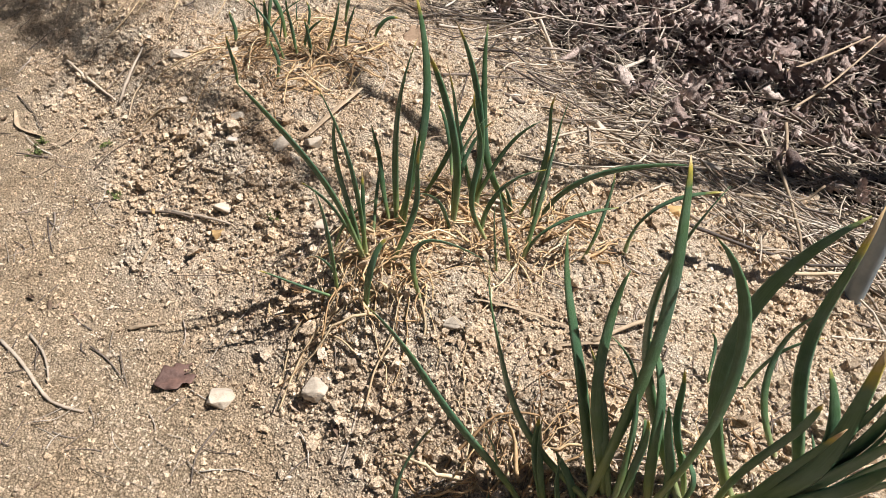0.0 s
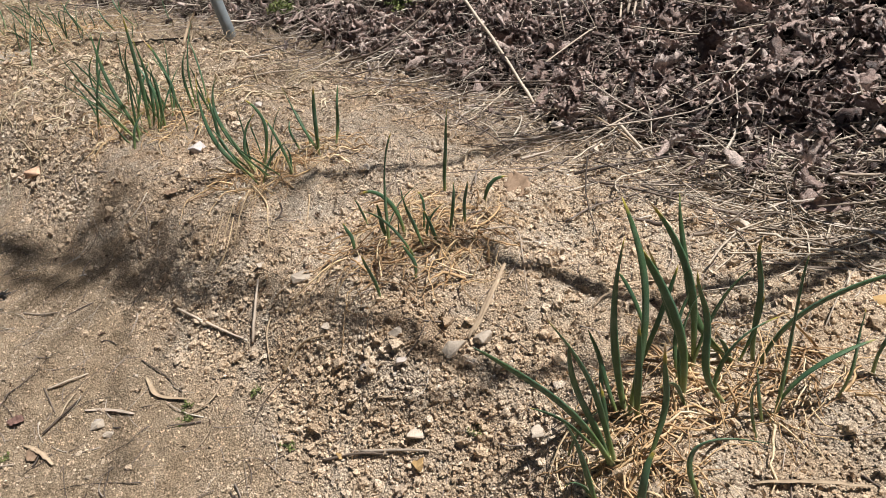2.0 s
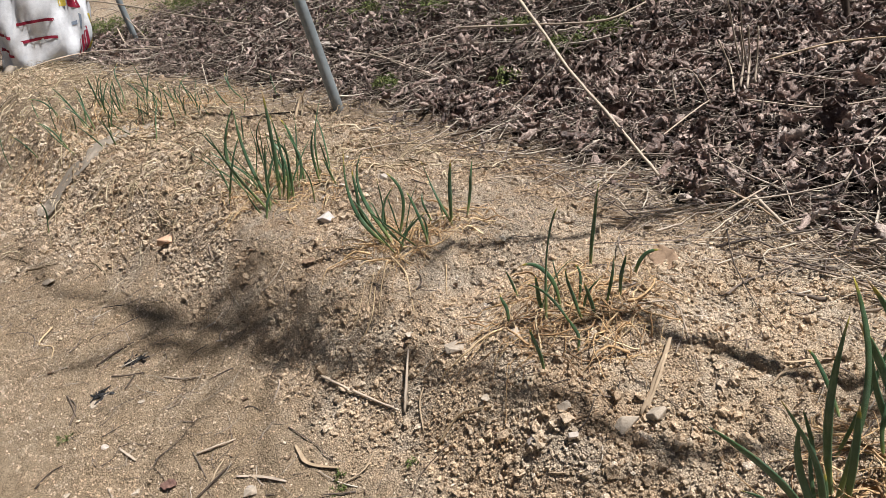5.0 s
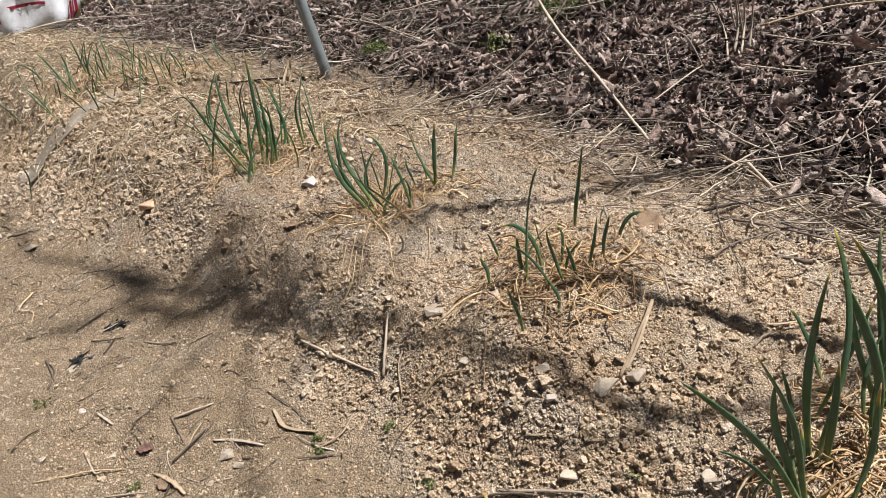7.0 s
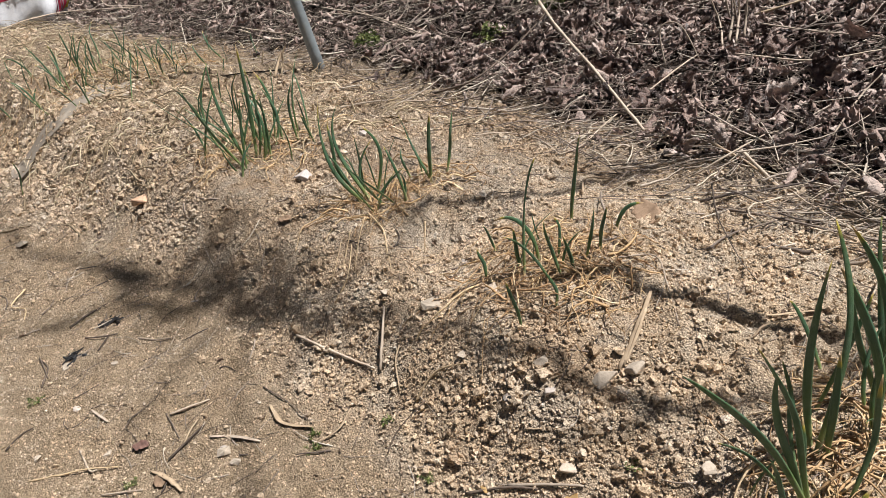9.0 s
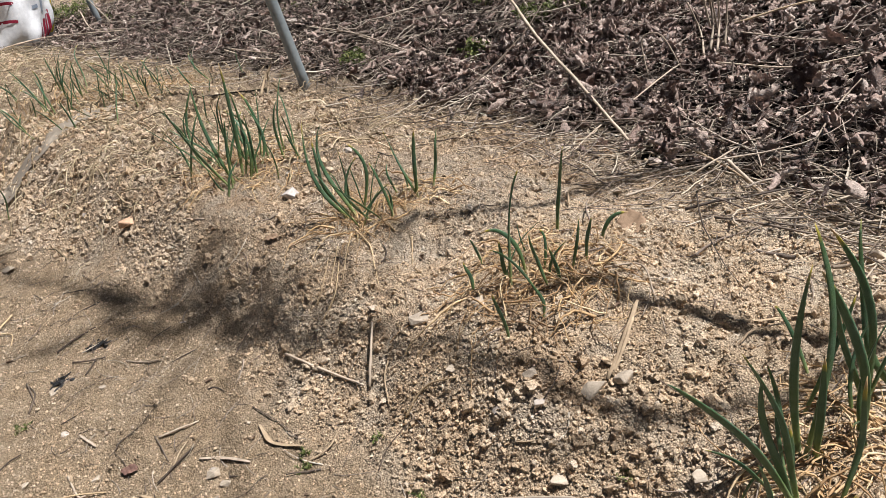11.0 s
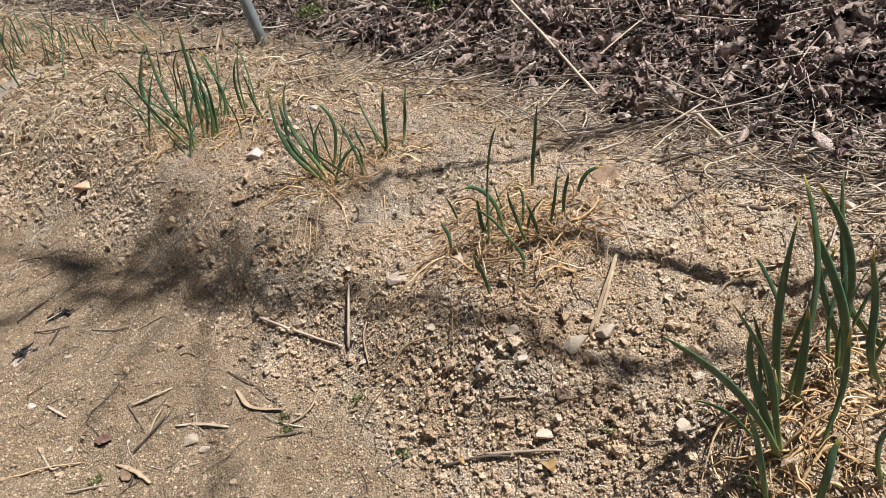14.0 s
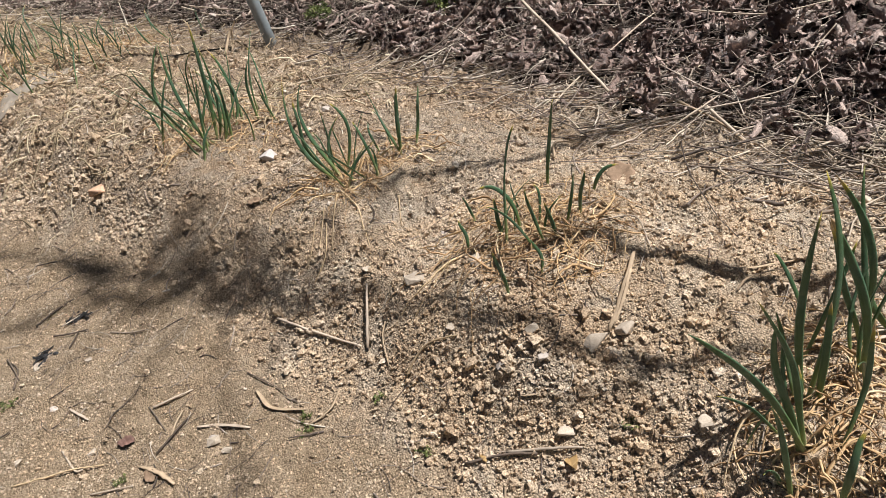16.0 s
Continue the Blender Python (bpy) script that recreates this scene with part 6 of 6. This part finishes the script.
weed(0.240, "broad green weed patch by the bare path", -1.86, 5.98)
stick("root", ROOT, 0.0016, 0, "pale dry root trailing from a scallion", (-0.578, 1.672, 0.01), (-0.594, 1.589, 0.008), (-0.609, 1.51, 0.004))
stick("root", ROOT, 0.0014, 0, "thin pale root trailing from a scallion", (-0.609, 1.632, 0.008), (-0.621, 1.575, 0.007), (-0.633, 1.532, 0.004))
stick("root", ROOT, 0.0018, 0, "wavy pale root trailing from a scallion", (-0.568, 1.68, 0.01), (-0.544, 1.625, 0.008), (-0.54, 1.552, 0.006), (-0.536, 1.479, 0.004))
stick("root", ROOT, 0.0014, 0, "thin pale root on the ridge", (-0.456, 1.646, 0.006), (-0.464, 1.605, 0.005), (-0.469, 1.553, 0.004))
stick("root", ROOT, 0.0018, 0, "pale forked root below a scallion", (-0.121, 0.744, 0.01), (-0.151, 0.735, 0.006), (-0.173, 0.71, 0.005), (-0.193, 0.66, 0.004))
stick("root", ROOT, 0.0016, 0, "pale bent root below a scallion", (-0.151, 0.735, 0.006), (-0.118, 0.713, 0.006), (-0.082, 0.675, 0.004))
stick("root", ROOT, 0.0016, 0, "pale dry root below scallions", (-0.047, 0.687, 0.008), (-0.069, 0.664, 0.006), (-0.081, 0.627, 0.004))
stick("root", ROOT, 0.0016, 0, "pale dry root hanging from a scallion", (-0.015, 0.717, 0.008), (-0.009, 0.693, 0.006), (-0.012, 0.674, 0.004))
stick("root", ROOT, 0.0016, 0, "pale straight root in soil", (-0.157, 0.766, 0.008), (-0.183, 0.75, 0.005), (-0.193, 0.701, 0.004))
stick("root", ROOT, 0.0020, 0, "looped pale root on the path", (-1.544, 2.01, 0.004), (-1.547, 1.928, 0.005), (-1.494, 1.891, 0.006), (-1.48, 1.843, 0.004))
stick("twig", BARK, 0.0026, 0, "dark bare twig beside charred scraps", (-1.346, 1.776, 0.004), (-1.307, 1.812, 0.006), (-1.269, 1.84, 0.004))
stick("twig", BARK, 0.0022, 0, "dark twig under charred scraps", (-1.287, 1.712, 0.004), (-1.243, 1.697, 0.006), (-1.203, 1.695, 0.004))
stick("twig", BARK, 0.0018, 0, "short dark twig beside charred scraps", (-1.235, 1.645, 0.003), (-1.229, 1.671, 0.005), (-1.226, 1.699, 0.004))
stick("twig", TWIG, 0.0018, 0, "straight brown twig on the path", (-1.148, 1.662, 0.003), (-1.103, 1.642, 0.004), (-1.06, 1.63, 0.003))
stick("twig", BARK, 0.0018, 0, "short dark twig on sandy soil", (-1.386, 1.681, 0.003), (-1.352, 1.626, 0.004), (-1.333, 1.591, 0.003))
stick("husk", TWIG, 0.0040, 6, "small rolled husk on the path", (-1.196, 1.455, 0.004), (-1.169, 1.427, 0.005), (-1.147, 1.407, 0.004))
stick("twig", BARK, 0.0022, 0, "dark slanting twig on the path", (-1.003, 1.279, 0.003), (-0.969, 1.309, 0.005), (-0.94, 1.332, 0.004))
stick("twig", BARK, 0.0018, 0, "dark short twig crossing others", (-1.027, 1.392, 0.003), (-1.009, 1.359, 0.004), (-0.989, 1.321, 0.003))
stick("twig", TWIG, 0.0024, 0, "forked brown twig on the path", (-1.017, 1.385, 0.003), (-0.973, 1.387, 0.006), (-0.94, 1.4, 0.003))
stick("stalk", PALE_STEM, 0.0024, 4, "pale stalk bit among twigs", (-0.979, 1.305, 0.003), (-0.97, 1.33, 0.005), (-0.958, 1.355, 0.003))
stick("husk", PALE_STEM, 0.0065, 8, "striped dry leaf husk on the path", (-1.034, 1.265, 0.004), (-0.997, 1.235, 0.007), (-0.964, 1.201, 0.004))
stick("root", TWIG, 0.0018, 0, "brown root along the path", (-1.117, 1.235, 0.003), (-1.08, 1.229, 0.004), (-1.04, 1.225, 0.003))
stick("stem", PALE_STEM, 0.0014, 0, "thin straw on the ridge flank", (-0.543, 1.307, 0.003), (-0.556, 1.286, 0.005), (-0.559, 1.245, 0.003))
stick("twig", BARK, 0.0011, 0, "thin dark rootlet on the ridge flank", (-0.596, 1.149, 0.003), (-0.572, 1.177, 0.005), (-0.517, 1.196, 0.004))
stick("stalk", PALE_STEM, 0.0024, 5, "pale leaf stalk at the ridge foot", (-0.734, 1.221, 0.004), (-0.682, 1.232, 0.007), (-0.657, 1.263, 0.004))
stick("stalk", PALE_STEM, 0.0018, 4, "short pale stalk at the ridge foot", (-0.699, 1.14, 0.003), (-0.687, 1.153, 0.005), (-0.677, 1.172, 0.003))
stick("stalk", PALE_STEM, 0.0026, 5, "short pale chip on the ridge", (-0.372, 1.055, 0.004), (-0.358, 1.046, 0.005), (-0.344, 1.041, 0.004))
stick("twig", TWIG, 0.0026, 0, "brown twig below the ridge crest", (-0.417, 1.012, 0.004), (-0.361, 0.986, 0.006), (-0.313, 0.967, 0.004))
stick("root", ROOT, 0.0013, 0, "thin pale root over the ridge", (-0.669, 1.51, 0.004), (-0.651, 1.532, 0.006), (-0.632, 1.602, 0.006))
stick("root", ROOT, 0.0013, 0, "thin pale root over the ridge", (-0.66, 1.472, 0.004), (-0.625, 1.502, 0.006), (-0.61, 1.587, 0.006))
stone(STONE_GREY, (0.013, 0.010, 0.004), "flat tan stone chip on the path", -1.297, 1.613)
stone(STONE_GREY, (0.009, 0.008, 0.004), "small tan chip on the path", -1.184, 1.592)
stone(STONE_WHITE, (0.010, 0.008, 0.004), "small pale chip on the path", -1.234, 1.475)
stone(STONE_WHITE, (0.009, 0.008, 0.004), "pale flat chip on the path", -0.896, 1.267)
stone(STONE_GREY, (0.011, 0.008, 0.006), "rounded tan stone on the path", -0.872, 1.235)
stone(STONE_GREY, (0.009, 0.009, 0.005), "tan stone chip on sandy soil", -1.129, 1.327)
stone(STONE_GREY, (0.009, 0.007, 0.005), "tan stone chip on sandy soil", -1.269, 1.352)
stone(STONE_WHITE, (0.012, 0.007, 0.005), "pale flat chip on the ridge flank", -0.38, 1.105)
stone(STONE_GREY, (0.012, 0.009, 0.007), "grey stone on the ridge flank", -0.321, 1.119)
stone(STONE_GREY, (0.015, 0.012, 0.009), "tan clod of hard soil on the ridge", -0.328, 0.993)
stone(STONE_WHITE, (0.009, 0.008, 0.007), "small pale pebble on the ridge flank", -1.405, 2.348)
stone(STONE_GREY, (0.024, 0.018, 0.009), "flat tan stone by a plastic strip", -1.834, 2.778)
film_strip(0.095, "dusty clear plastic strip half buried in the ridge", (-1.432, 2.969, 0.008), (-1.543, 2.979, 0.008), (-1.603, 2.9, 0.008), (-1.617, 2.793, 0.008), (-1.717, 2.809, 0.008), (-1.79, 2.776, 0.008), (-1.829, 2.73, 0.008))
